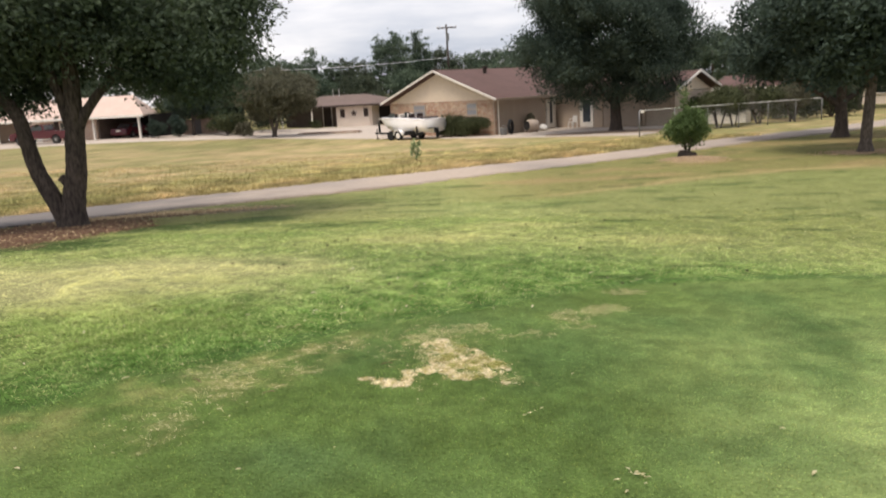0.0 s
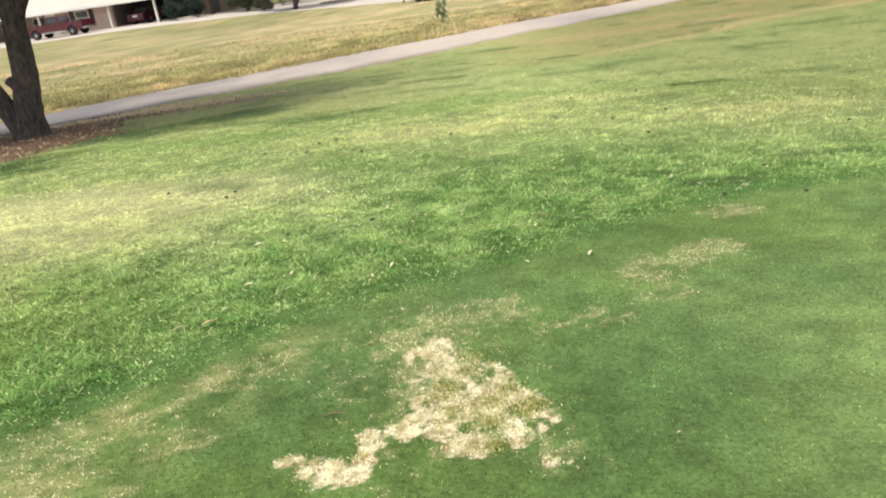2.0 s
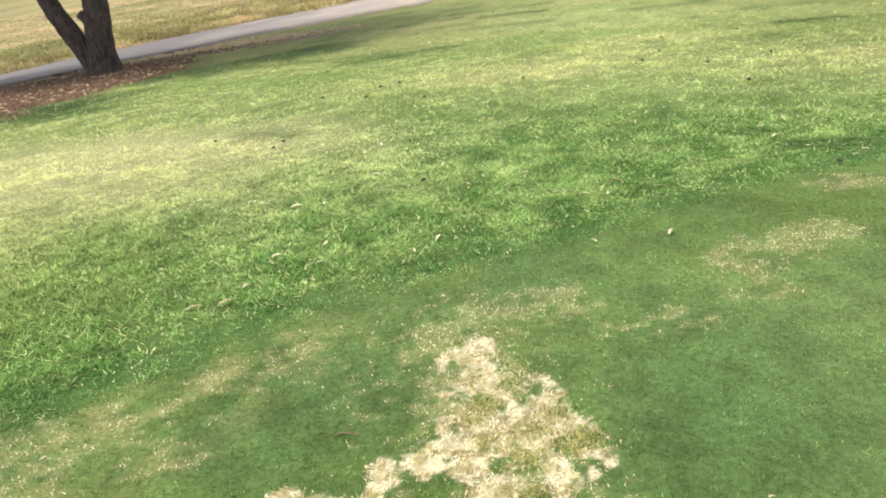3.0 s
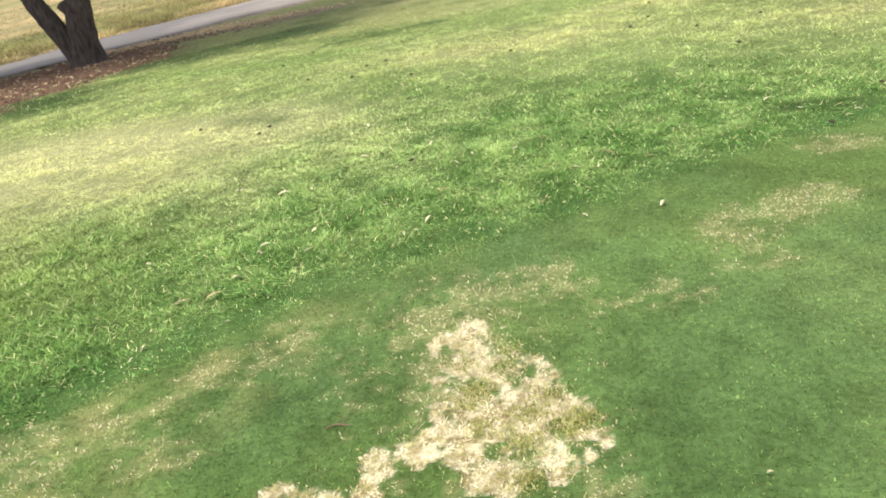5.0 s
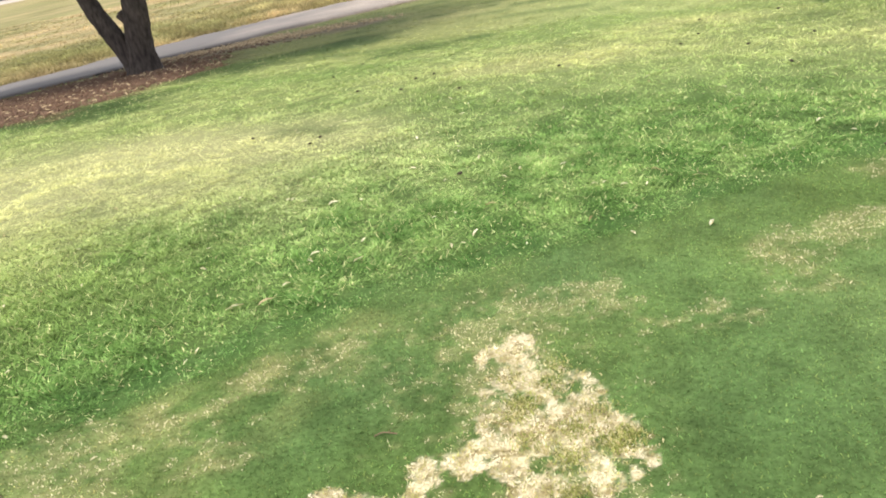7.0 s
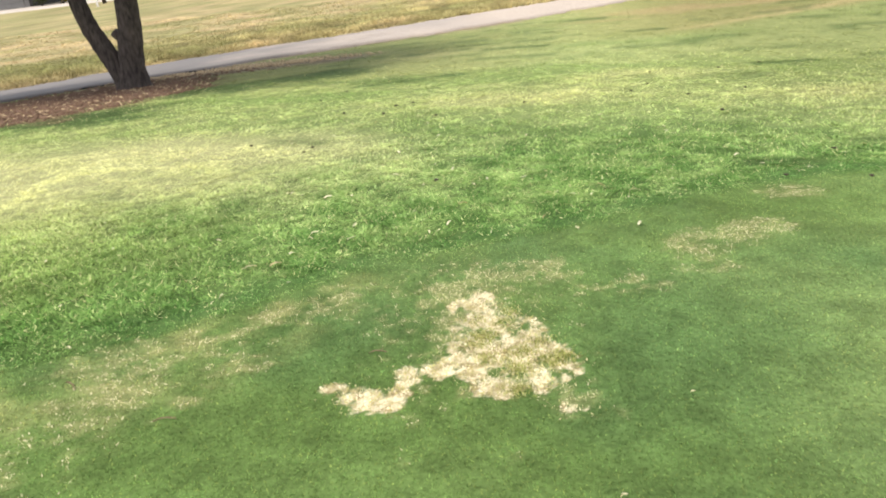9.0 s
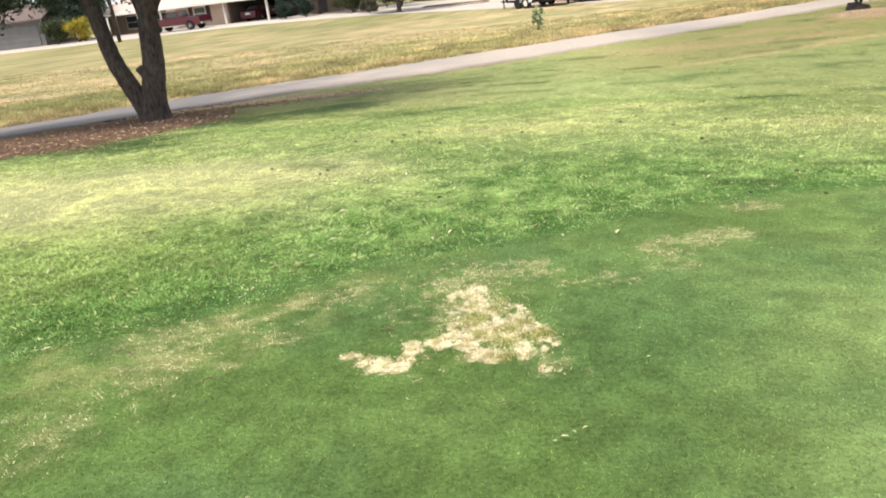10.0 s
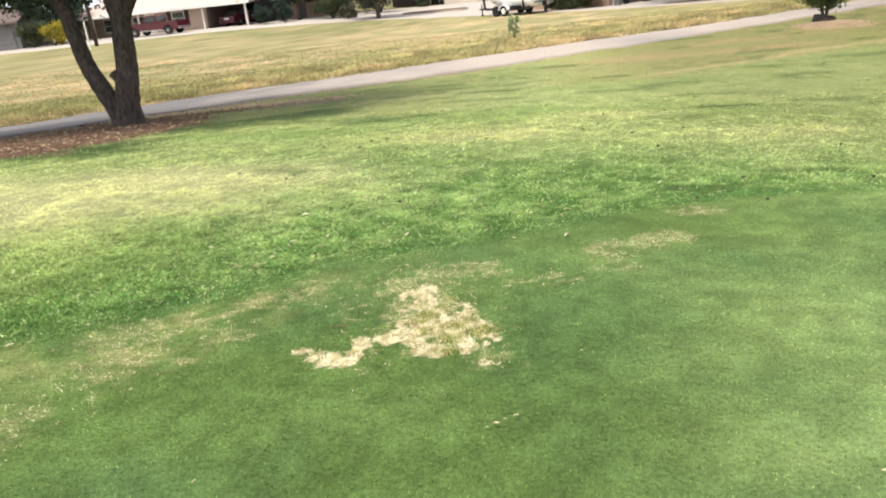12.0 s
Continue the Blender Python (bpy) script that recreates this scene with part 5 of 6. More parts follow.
shrub("shrub", "dry pale shrub at the drive's edge", "bush", -18.3, 71.0, 0.9, 0.8, 0.65, 2200, 0.09, M_BROWNLEAF, 204, 3, 0, group="shrubs by the houses")
shrub("shrub", "tall loose olive shrub behind the drive", "bush", -16.8, 77.5, 2.2, 1.5, 1.7, 8000, 0.1, M_WOODS_DULL, 208, 4, 0, group="shrubs by the houses")
shrub("shrub", "dark rounded shrub behind the drive", "bush", -23.0, 79.0, 2.0, 1.4, 1.6, 7000, 0.1, M_HEDGE, 209, 4, 0, group="shrubs by the houses")
shrub("shrub", "long dark hedge-like shrub behind the wire fence", "bush", 20.6, 55.2, 4.6, 1.4, 1.05, 14000, 0.09, M_HEDGE, 211, 6, 0, lobes=18, group="shrubs by the houses")
shrub("shrub", "dense dark olive shrub at the end of the wire fence", "bush", 23.4, 53.0, 2.1, 1.3, 1.15, 9000, 0.08, M_HEDGE, 212, 5, 0, lobes=14, group="shrubs by the houses")
shrub("shrub", "dense dark olive shrub at the end of the wire fence", "bush", 26.2, 53.4, 1.9, 1.3, 1.3, 9000, 0.08, M_WOODS_DULL, 213, 5, 0, lobes=14, group="shrubs by the houses")
shrub("shrub", "low olive shrub by the far porch", "bush", -13.6, 83.0, 0.7, 0.6, 0.45, 1400, 0.09, M_HEDGE, 205, 3, 0, group="shrubs by the houses")
shrub("shrub", "bright yellow-leaved shrub beside the grey garage", "bush", -47.6, 71.8, 1.35, 1.0, 1.25, 2600, 0.1, M_YELLOW, 206, 5, 0, group="shrubs by the houses")
shrub("shrub", "dark green shrub beside the grey garage", "bush", -50.0, 72.0, 1.4, 0.9, 1.3, 4800, 0.1, M_HEDGE, 207, 3, 0, group="shrubs by the houses")
hm = pose(3.4, 54.1, -1.79, 0, 0, -43)
hp = hm @ Vector((-2.25, -1.05, 0))
hedge = shrub("hedge", "clipped olive-green hedge along the brick wall", "hedge", hp.x, hp.y, 2.25, 0.85, 0.72, 15000, 0.065, M_HEDGE, 210, 6, 0, -1.8, 16, 0.6)
hedge.matrix_basis = pose(hp.x, hp.y, -1.8, 0, 0, -43)


# ---- boat on its trailer ----
def hull_ring(s):
    """Half section of the hull at s from bow (0) to stern (1): keel, chine, gunwale as (half width, height)."""
    b = 1.1 * (1 - (1 - s) ** 2.6) ** 0.62 if s > 0 else 0.02
    n = 1 - s
    return [(0.0, 0.05 + 0.3 * n ** 6), (b * 0.9, 0.22 + 0.45 * n ** 4), (b * 1.03, 0.62 + 0.42 * n ** 2.4 - 0.08 * n ** 8), (b * 0.96, 1.0 + 0.24 * n ** 0.8 - 0.2 * n ** 8)]


bp_ = hm @ Vector((-5.85, -2.8, 0))
boat = thing("boat", "white open motor boat with dark seats on a trailer", "boat", bp_.x, bp_.y, -1.8 + 0.38, -43)
BL = 5.7
bm = bmesh.new()
rings = []
for i in range(17):
    s = i / 16
    pr = hull_ring(s)
    x = -BL / 2 + BL * s
    back = 1.3 * (1 - s) ** 2.5
    row = [(x + back * (1 - z / 1.38), -w, z) for w, z in reversed(pr)] + [(x + back * (1 - z / 1.38), w, z) for w, z in pr[1:]]
    rings.append([bm.verts.new(p) for p in row])
for a, b in zip(rings[:-1], rings[1:]):
    for j in range(6):
        bm.faces.new((a[j], a[j + 1], b[j + 1], b[j]))
bm.faces.new(rings[-1])
hull = part("hull", bm, M_WHITE, boat, "white gelcoat hull", True)
bm = bmesh.new()
top = []
for i in range(17):
    s = i / 16
    w, z = hull_ring(s)[-1]
    x = -BL / 2 + BL * s
    top.append([bm.verts.new(p) for p in ((x, -w, z), (x, -w * 0.8, z + 0.03), (x, w * 0.8, z + 0.03), (x, w, z))])
for i in range(16):
    for j in range(3):
        if j == 1 and 5 <= i < 13:
            continue
        bm.faces.new((top[i][j], top[i + 1][j], top[i + 1][j + 1], top[i][j + 1]))
part("deck", bm, M_WHITE, boat)
part("cockpit_floor", box(-BL / 2 + BL * 0.3, -0.78, 0.5, -BL / 2 + BL * 0.82, 0.78, 0.53), M_SEAT, boat)
for sx, sy in ((-0.25, -0.42), (-0.25, 0.42), (0.75, -0.42), (0.75, 0.42)):
    seat = part("seat", box(sx - 0.25, sy - 0.27, 0.535, sx + 0.25, sy + 0.27, 0.8, 0.05), M_SEAT, boat, "dark vinyl seat")
    part("backrest", box(sx + 0.2, sy - 0.27, 0.78, sx + 0.32, sy + 0.27, 1.42, 0.05), M_SEAT if sx > 0 else M_TRIM, seat)
part("engine_cover", box(1.2, -0.75, 1.05, 2.5, 0.75, 1.17, 0.04), M_SEAT, boat, "dark engine cover and sun pad")
for s in (-1, 1):
    part("windscreen", prism([(-1.25, 1.12), (-0.3, 1.1), (-0.35, 1.5), (-0.75, 1.52)], s * 0.7, s * 0.74), M_GLASS, boat)
part("wheel_rim", disc(-0.55, -0.35, 1.26, 0.17, 0.02, "x", 14), M_BLACK, boat)
part("rub_rail", tube([(-BL / 2 + BL * i / 16, -hull_ring(i / 16)[-1][0] - 0.015, hull_ring(i / 16)[-1][1] - 0.05) for i in range(17)], [0.025] * 17, 6), M_TRIM, boat)
drive = part("stern_drive", box(2.86, -0.14, 0.1, 3.05, 0.14, 0.42, 0.04), M_BLACK, boat, "black stern drive")
part("lower_unit", box(2.92, -0.05, -0.28, 3.08, 0.05, 0.09, 0.02), M_BLACK, drive)
part("swim_step", box(2.86, -0.85, 0.38, 3.15, -0.25, 0.43, 0.015), M_BLACK, boat)
trailer = thing("boat_trailer", "galvanised boat trailer with white fenders", "trailer", bp_.x, bp_.y, -1.8, -43)
for s in (-1, 1):
    part("rail", box(-2.0, s * 0.72 - 0.04, 0.38, 2.3, s * 0.72 + 0.04, 0.46), M_BLACK, trailer)
    part("bunk", box(-1.0, s * 0.5 - 0.07, 0.4, 2.2, s * 0.5 + 0.07, 0.47), M_FENCEWOOD, trailer)
    wheel = part("wheel", disc(0.35, s * 1.12, 0.33, 0.33, 0.1, "y", 24), M_BLACK, trailer, "black trailer tyre")
    part("wheel", disc(-0.42, s * 1.12, 0.33, 0.33, 0.1, "y", 24), M_BLACK, trailer, "black trailer tyre")
    part("hub", disc(0.35, s * 1.225, 0.33, 0.19, 0.02, "y", 16), M_TRIM, wheel, "white wheel rim")
    arc = [(0.35 + 0.45 * math.cos(a), 0.33 + 0.42 * math.sin(a)) for a in np.linspace(0.2, math.pi - 0.2, 9)]
    part("fender", prism(arc + [(x * 0.94 + 0.02, z - 0.04) for x, z in reversed(arc)], s * 0.98, s * 1.28), M_WHITE, trailer, "white fender")
part("tongue", prism([(-0.1, 0.0), (0.1, 0.0), (0.1, 0.1), (-0.1, 0.1)], -3.3, -1.9, "x"), M_BLACK, trailer).location.z = 0.37
for s in (-1, 1):
    part("side_rail", box(-0.9, s * 0.98 - 0.05, 0.36, 2.6, s * 0.98 + 0.05, 0.54, 0.012), M_BLACK, trailer)
    part("guide_post", box(2.06, s * 1.08 - 0.05, 0.5, 2.18, s * 1.08 + 0.05, 0.98, 0.012), M_BLACK, trailer)
    part("step", box(1.1, s * 1.08 - 0.12, 0.54, 1.8, s * 1.08 + 0.12, 0.64, 0.012), M_BLACK, trailer)
for ax in (0.35, -0.42):
    part("axle", disc(ax, 0, 0.33, 0.04, 1.02, "y", 10), M_BLACK, trailer)
part("cross_member", box(-1.98, -0.68, 0.37, -1.9, 0.68, 0.45), M_BLACK, trailer)
part("jack", box(-3.18, -0.03, 0.0, -3.13, 0.03, 0.75), M_BLACK, trailer)
part("jack_foot", box(-3.26, -0.1, 0.0, -3.05, 0.1, 0.03), M_BLACK, trailer)
part("winch_post", prism([(-2.9, 0.46), (-2.75, 0.46), (-2.85, 1.2), (-2.95, 1.2)], -0.05, 0.05), M_BLACK, trailer)
for s in (-1, 1):
    part("tail_lamp", box(2.302, s * 0.78 - 0.1, 0.5, 2.34, s * 0.78 + 0.1, 0.6), M_REDPAINT, trailer)


# ---- vehicles ----
def arch_profile(points, wheels, r, z0):
    """The lower edge of a car body from right to left, with round cut-outs over the wheels."""
    low = []
    for cx, cz in wheels:
        low += [(cx + r * math.cos(a), max(cz + r * math.sin(a), z0)) for a in np.linspace(-0.35, math.pi + 0.35, 12)]
    return points + low


def road_wheel(parent, x, y, r, side):
    w = part("wheel", disc(x, y, r, r, 0.12, "y", 26), M_BLACK, parent, "black tyre")
    part("rim", disc(x, y + side * 0.125, r, r * 0.62, 0.015, "y", 18), M_DARKRIM, w, "dull steel wheel rim")
    part("hub_cap", disc(x, y + side * 0.145, r, r * 0.18, 0.012, "y", 10), M_GALV, w)


truck = thing("pickup_truck", "dark red pickup truck parked before the long house", "truck", -36.3, 70.9, None, -8)
truck.location.z += 0.03
wx = [(1.65, 0.38), (-1.95, 0.38)]
prof = arch_profile([(-2.85, 0.42), (-2.9, 0.85), (-2.75, 1.05), (-1.35, 1.16), (2.7, 1.14), (2.75, 0.5), (2.72, 0.42)], wx, 0.46, 0.42)
body = part("body", prism(prof, -0.93, 0.93), M_REDPAINT, truck, "dark red painted body")
part("cab", prism([(-1.25, 1.16), (-0.6, 1.74), (0.4, 1.76), (0.52, 1.16)], -0.8, 0.8), M_REDPAINT, truck)
part("bed_floor", box(0.6, -0.8, 1.141, 2.65, 0.8, 1.148), M_BLACK, truck)
for s in (-1, 1):
    part("side_window", prism([(-0.95, 1.22), (-0.52, 1.65), (0.28, 1.67), (0.36, 1.22)], s * 0.803, s * 0.815), M_GLASS, truck)
    part("mirror", box(-0.95, s * 0.94, 1.2, -0.8, s * 1.1, 1.36, 0.02), M_BLACK, truck)
    part("door_handle", box(0.0, s * 0.932, 0.98, 0.14, s * 0.955, 1.02), M_BLACK, truck)
    part("tail_light", box(2.752, s * 0.78, 0.7, 2.78, s * 0.92, 1.05), M_REDPAINT, truck)
    part("headlight", box(-2.92, s * 0.6, 0.72, -2.88, s * 0.9, 0.9), M_TRIM, truck)
    part("sill_trim", box(-1.35, s * 0.932, 0.42, 1.1, s * 0.95, 0.5), M_CHROME, truck)
    for x, z in wx:
        road_wheel(truck, x, s * 0.82, 0.38, s)
part("front_bumper", box(-3.02, -0.92, 0.42, -2.91, 0.92, 0.62, 0.03), M_CHROME, truck)
part("rear_bumper", box(2.76, -0.92, 0.45, 2.9, 0.92, 0.62, 0.03), M_CHROME, truck)
part("windscreen", prism([(-1.25, 1.2), (-0.62, 1.69), (-0.6, 1.69), (-1.2, 1.2)], -0.72, 0.72), M_GLASS, truck).location = (-0.02, 0, 0.015)
part("rear_glass", prism([(0.41, 1.68), (0.49, 1.24), (0.505, 1.24), (0.425, 1.68)], -0.65, 0.65), M_GLASS, truck)

lm = pose(-28.0, 72.6, -1.42, 0, 0, -14) @ Vector((-2.9, 2.6, 0))
car = thing("car", "dark red car parked tail-out in the carport", "car", lm.x, lm.y, None, 76)
wx = [(1.35, 0.32), (-1.35, 0.32)]
prof = arch_profile([(-2.25, 0.32), (-2.3, 0.6), (-2.2, 0.92), (-1.5, 0.98), (1.0, 0.95), (2.1, 0.78), (2.2, 0.5), (2.15, 0.32)], wx, 0.38, 0.32)
part("body", prism(prof, -0.86, 0.86), M_REDPAINT, car)
part("cabin", prism([(-1.6, 0.97), (-1.0, 1.38), (0.35, 1.4), (1.05, 0.955)], -0.7, 0.7), M_REDPAINT, car)
part("rear_window", prism([(-1.58, 1.0), (-1.03, 1.36), (-1.05, 1.375), (-1.61, 1.01)], -0.6, 0.6), M_GLASS, car).location.x = -0.01
for s in (-1, 1):
    part("tail_light", box(-2.29, s * 0.5, 0.68, -2.24, s * 0.82, 0.84), M_REDPAINT, car)
    part("side_window", prism([(-1.2, 1.0), (-0.85, 1.32), (0.3, 1.34), (0.75, 1.0)], s * 0.703, s * 0.715), M_GLASS, car)
    for x, z in wx:
        road_wheel(car, x, s * 0.77, 0.32, s)
part("rear_bumper", box(-2.4, -0.84, 0.36, -2.29, 0.84, 0.58, 0.03), M_REDPAINT, car)
part("plate", box(-2.32, -0.26, 0.66, -2.3, 0.26, 0.8), M_TRIM, car, "pale plain plate")

# ---- by the patio wall ----
def at_house(x, y):
    p = hm @ Vector((x, y, 0))
    return p.x, p.y


x, y = at_house(0.8, 0.75)
tyre = thing("tyre", "worn black tyre leaning by the wall", "tyre", x, y, -1.77, 68)
bm = bmesh.new()
ringp = [(0.42 * math.cos(a), 0.0, 0.52 + 0.42 * math.sin(a)) for a in np.linspace(0, 2 * math.pi, 21)]
part("tread", tube(ringp, [0.11] * 21, 8, bm), M_BLACK, tyre, smooth=True)
x, y = at_house(0.95, -0.25)
bucket = thing("bucket", "pale round tub by the house corner", "tub", x, y, -1.77)
part("tub", tube([(0, 0, 0), (0, 0, 0.5), (0, 0, 0.52), (0, 0, 0.5)], [0.2, 0.26, 0.27, 0.22], 14), M_WIRE, bucket)
part("handle", tube(smoothed([(-0.26, 0, 0.48), (0, -0.1, 0.68), (0.26, 0, 0.48)], 5), [0.012] * 11, 5), M_GALV, bucket)
x, y = at_house(1.0, 2.85)
barrel = thing("barrel_kennel", "pale barrel lying on its side, open at one end", "barrel", x, y, -1.77, 38)
bmb = bmesh.new()
outer, inner = [], []
for r_, x_ in ((0.36, -0.5), (0.42, -0.15), (0.42, 0.2), (0.36, 0.5)):
    outer.append([bmb.verts.new((x_, r_ * math.cos(a), 0.46 + r_ * math.sin(a))) for a in np.linspace(0, 2 * math.pi, 18, endpoint=False)])
for a_, b_ in zip(outer[:-1], outer[1:]):
    for j in range(18):
        bmb.faces.new((a_[j], a_[(j + 1) % 18], b_[(j + 1) % 18], b_[j]))
bmb.faces.new(outer[-1])
shell = part("shell", bmb, M_BARREL, barrel, smooth=True)
part("inside", disc(-0.42, 0, 0.46, 0.34, 0.01, "x", 18), M_DARK, barrel, "open mouth with its shade as a dark disc")
for sx in (-0.3, 0.3):
    part("cradle", box(sx - 0.05, -0.35, 0, sx + 0.05, 0.35, 0.09), M_FENCEWOOD, barrel)
x, y = at_house(0.5, 3.4)
shrub("potted_plant", "reddish dry plant against the siding wall", "plant", x, y, 0.4, 0.3, 0.62, 600, 0.07, M_BROWNLEAF, 260, 4, 0.1, -1.77)
x, y = at_house(1.1, 4.15)
sack = thing("sack", "slumped white sack on the patio", "sack", x, y, -1.77, 20)
bms = bmesh.new()
bmesh.ops.create_icosphere(bms, subdivisions=2, radius=0.3)
for v in bms.verts:
    v.co.x *= 1.2 + 0.3 * noise.noise(v.co * 3)
    v.co.z = max(v.co.z * (0.9 + 0.5 * noise.noise(v.co * 2.3)), -0.2) + 0.2
part("bag", bms, M_PLASTIC, sack, smooth=True)
x, y = at_house(1.9, 6.7)
chair = thing("garden_chair", "white plastic garden chair on the patio", "chair", x, y, -1.77, -60)
part("seat", box(-0.24, -0.24, 0.4, 0.24, 0.24, 0.44, 0.015), M_PLASTIC, chair)
part("backrest", box(-0.24, 0.2, 0.442, 0.24, 0.25, 0.88, 0.02), M_PLASTIC, chair)
for sx in (-0.22, 0.22):
    for sy in (-0.22, 0.22):
        part("leg", box(sx - 0.025, sy - 0.025, 0, sx + 0.025, sy + 0.025, 0.398), M_PLASTIC, chair)
    part("armrest", box(sx - 0.03, -0.22, 0.62, sx + 0.03, 0.198, 0.65, 0.01), M_PLASTIC, chair)
planter = thing("planting_bed", "long low brown planting bed in the drive", "flower bed", -10.5, 70.6, None, -18)
part("kerb", box(-3.0, -0.6, 0.0, 3.0, 0.6, 0.14, 0.04), M_TAUPE, planter)
part("soil", box(-2.9, -0.5, 0.141, 2.9, 0.5, 0.2, 0.03), M_MULCH, planter)

# ---- mulch bed, edging ----
edge_line = smoothed([(-13.5, 12.6, 0), (-10.3, 15.3, 0), (-9.0, 15.75, 0), (-8.2, 16.55, 0), (-7.6, 16.9, 0), (-6.9, 16.95, 0)], 8)
edging = part("bed_edging", tube([(p.x, p.y, height(p.x, p.y) + 0.012) for p in edge_line], [0.017 + 0.011 * math.sin(i * 2.1) for i in range(len(edge_line))], 6), M_EDGING)
tagged(edging, "black sunken edging between mulch and path", "edging", kind="structure")


def chips(name, cx, cy, rx, ry, turn, n, seed, mat, label):
    rng = np.random.default_rng(seed)
    x, y = rng.normal(size=n) * 0.48, rng.normal(size=n) * 0.48
    keep = (x * x + y * y < 1.7)
    c, s = math.cos(radians(turn)), math.sin(radians(turn))
    x, y = x[keep] * rx, y[keep] * ry
    x, y = cx + x * c - y * s, cy + x * s + y * c
    ok = (off_path(x, y) < -1.55) & ((x > 0) | (bed(x, y) > -0.04) | (y > 14.6))
    x, y = x[ok], y[ok]
    m = len(x)
    z = ground_height(x, y) + 0.015 + 0.02 * rng.random(m)
    a, l, w = rng.random(m) * 6.28, 0.028 + 0.035 * rng.random(m), 0.009 + 0.01 * rng.random(m)
    t = rng.normal(size=m) * 0.25
    d = np.stack([np.cos(a), np.sin(a), t], 1) * l[:, None] / 2
    e = np.stack([-np.sin(a), np.cos(a), rng.normal(size=m) * 0.3], 1) * w[:, None] / 2
    p = np.stack([x, y, z], 1)
    h = np.array([0, 0, 0.01])
    v = np.stack([p - d - e, p + d - e, p + d + e, p - d + e, p - d - e - h, p + d - e - h, p + d + e - h, p - d + e - h], 1).reshape(-1, 3)
    q = np.array([[0, 1, 2, 3], [0, 4, 5, 1], [1, 5, 6, 2], [2, 6, 7, 3], [3, 7, 4, 0]])
    f = (np.arange(m)[:, None, None] * 8 + q[None]).reshape(-1, 4)
    return tagged(put(name, fast_mesh(name, v, f), mat), label, "mulch", kind="stuff")


chips("mulch", -7.4, 12.2, 3.0, 3.2, 0, 9500, 71, M_MULCH, "reddish brown bark mulch round the oak")
chips("leaf_litter", -6.8, 12.0, 3.0, 3.0, 0, 700, 74, M_TANLEAF, "dry brown leaf litter on the mulch bed")
chips("leaf_litter", -6.2, 16.3, 2.4, 0.9, 0, 1500, 75, M_TANLEAF, "dry brown leaf litter on bare soil by the path")
chips("mulch", 7.85, 24.85, 0.9, 1.0, 0, 1800, 72, M_MULCH_PALE, "pale brown mulch ring round the bush")
chips("mulch", 13.05, 24.4, 1.4, 1.0, 0, 1200, 73, M_MULCH_PALE, "pale mulch ring round the slim tree")


# ---- grass ----
def seen_side(x, y):
    return (x < 0.62 * (y + 1.2) + 0.8) & (x > -0.86 * (y + 1.2) - 0.8)


rng = np.random.default_rng(7)


def tufts(n, x0, x1, y0, y1, per, spread, keep, low=0.66, vary=0.8):
    """Roots, colours and leaning directions of blades that grow in tufts, each tuft in a tone of its own."""
    x, y = rng.uniform(x0, x1, n), rng.uniform(y0, y1, n)
    k = keep(x, y)
    x, y = x[k], y[k]
    c = turf(x, y) * (low + vary * rng.random(len(x)) ** 1.5)[:, None]
    size = 0.7 + 0.6 * rng.random(len(x))
    x, y, c, size = np.repeat(x, per), np.repeat(y, per), np.repeat(c, per, axis=0), np.repeat(size, per)
    m = len(x)
    dx, dy = rng.normal(size=m) * spread, rng.normal(size=m) * spread
    way = np.arctan2(dy, dx) + rng.normal(size=m) * 0.7
    return x + dx, y + dy, c, way, size


def not_bed(x, y):
    return (bed(x, y) < 0.05) & (blob(x, y, 7.85, 24.85, 0.92, 1.0) < 0.05)


# the collar: longer grass in small upright tufts, the nearest ones finest
def collar(x, y):
    return (in_green(x, y) < 0.0) & (rng.random(len(x)) < overgrown(x, y)) & not_bed(x, y)


def beyond(x, y):
    return ((y > 7.4) | (y < 4.0) | (x < -3.6) | (x > 2.8)) & (y < 8.0)


for n, x0, x1, y0, y1, per, tall, wide, seed in ((58000, -3.6, 2.8, 4.0, 7.4, 11, 0.0115, 0.0054, 21), (92000, -7.5, 6.5, 7.4, 13.8, 6, 0.012, 0.0068, 22), (75000, -9.5, 7.5, 2.4, 8.0, 6, 0.012, 0.009, 28)):
    x, y, c, way, size = tufts(n, x0, x1, y0, y1, per, 0.016 if per > 6 else 0.02, lambda x, y: collar(x, y) & ((seed != 28) | beyond(x, y)) & (rng.random(len(x)) < (0.35 + 0.9 * clump(x, y, 0.09, 64)) * (1 - step(9.8, 13.6, y))))
    pick = rng.random(len(x))
    calm = 0.45 * step(6.8, 9.0, y)[:, None]
    c = c * np.where((pick < 0.12)[:, None], 1 + np.array([0.55, 0.4, 0.75]) * (1 - calm), np.where((pick > 0.72)[:, None], 1 - np.array([0.32, 0.25, 0.28]) * (1 - calm), 1.0))
    c = c + (turf(x, y) - c) * (0.5 * step(0.0, 0.4, starved(x, y)))[:, None]
    c = np.where((rng.random(len(x)) < 0.05)[:, None], np.array([0.46, 0.43, 0.22]) * (0.7 + 0.5 * rng.random(len(x)))[:, None], c)
    tall = tall * size * (0.4 + 0.6 * step(0.0, 0.3, -in_green(x, y))) * (0.65 + 0.7 * clump(x, y, 0.2, 65)) * (1 - 0.5 * step(0.0, 0.5, starved(x, y)))
    tagged(put("rough_grass", blades("rough_grass", x, y, tall, wide, seed, c, (0.9, 2.8), 1.74, 0.5, way), M_BLADE), "longer green collar grass round the putting green", "grass", kind="stuff")
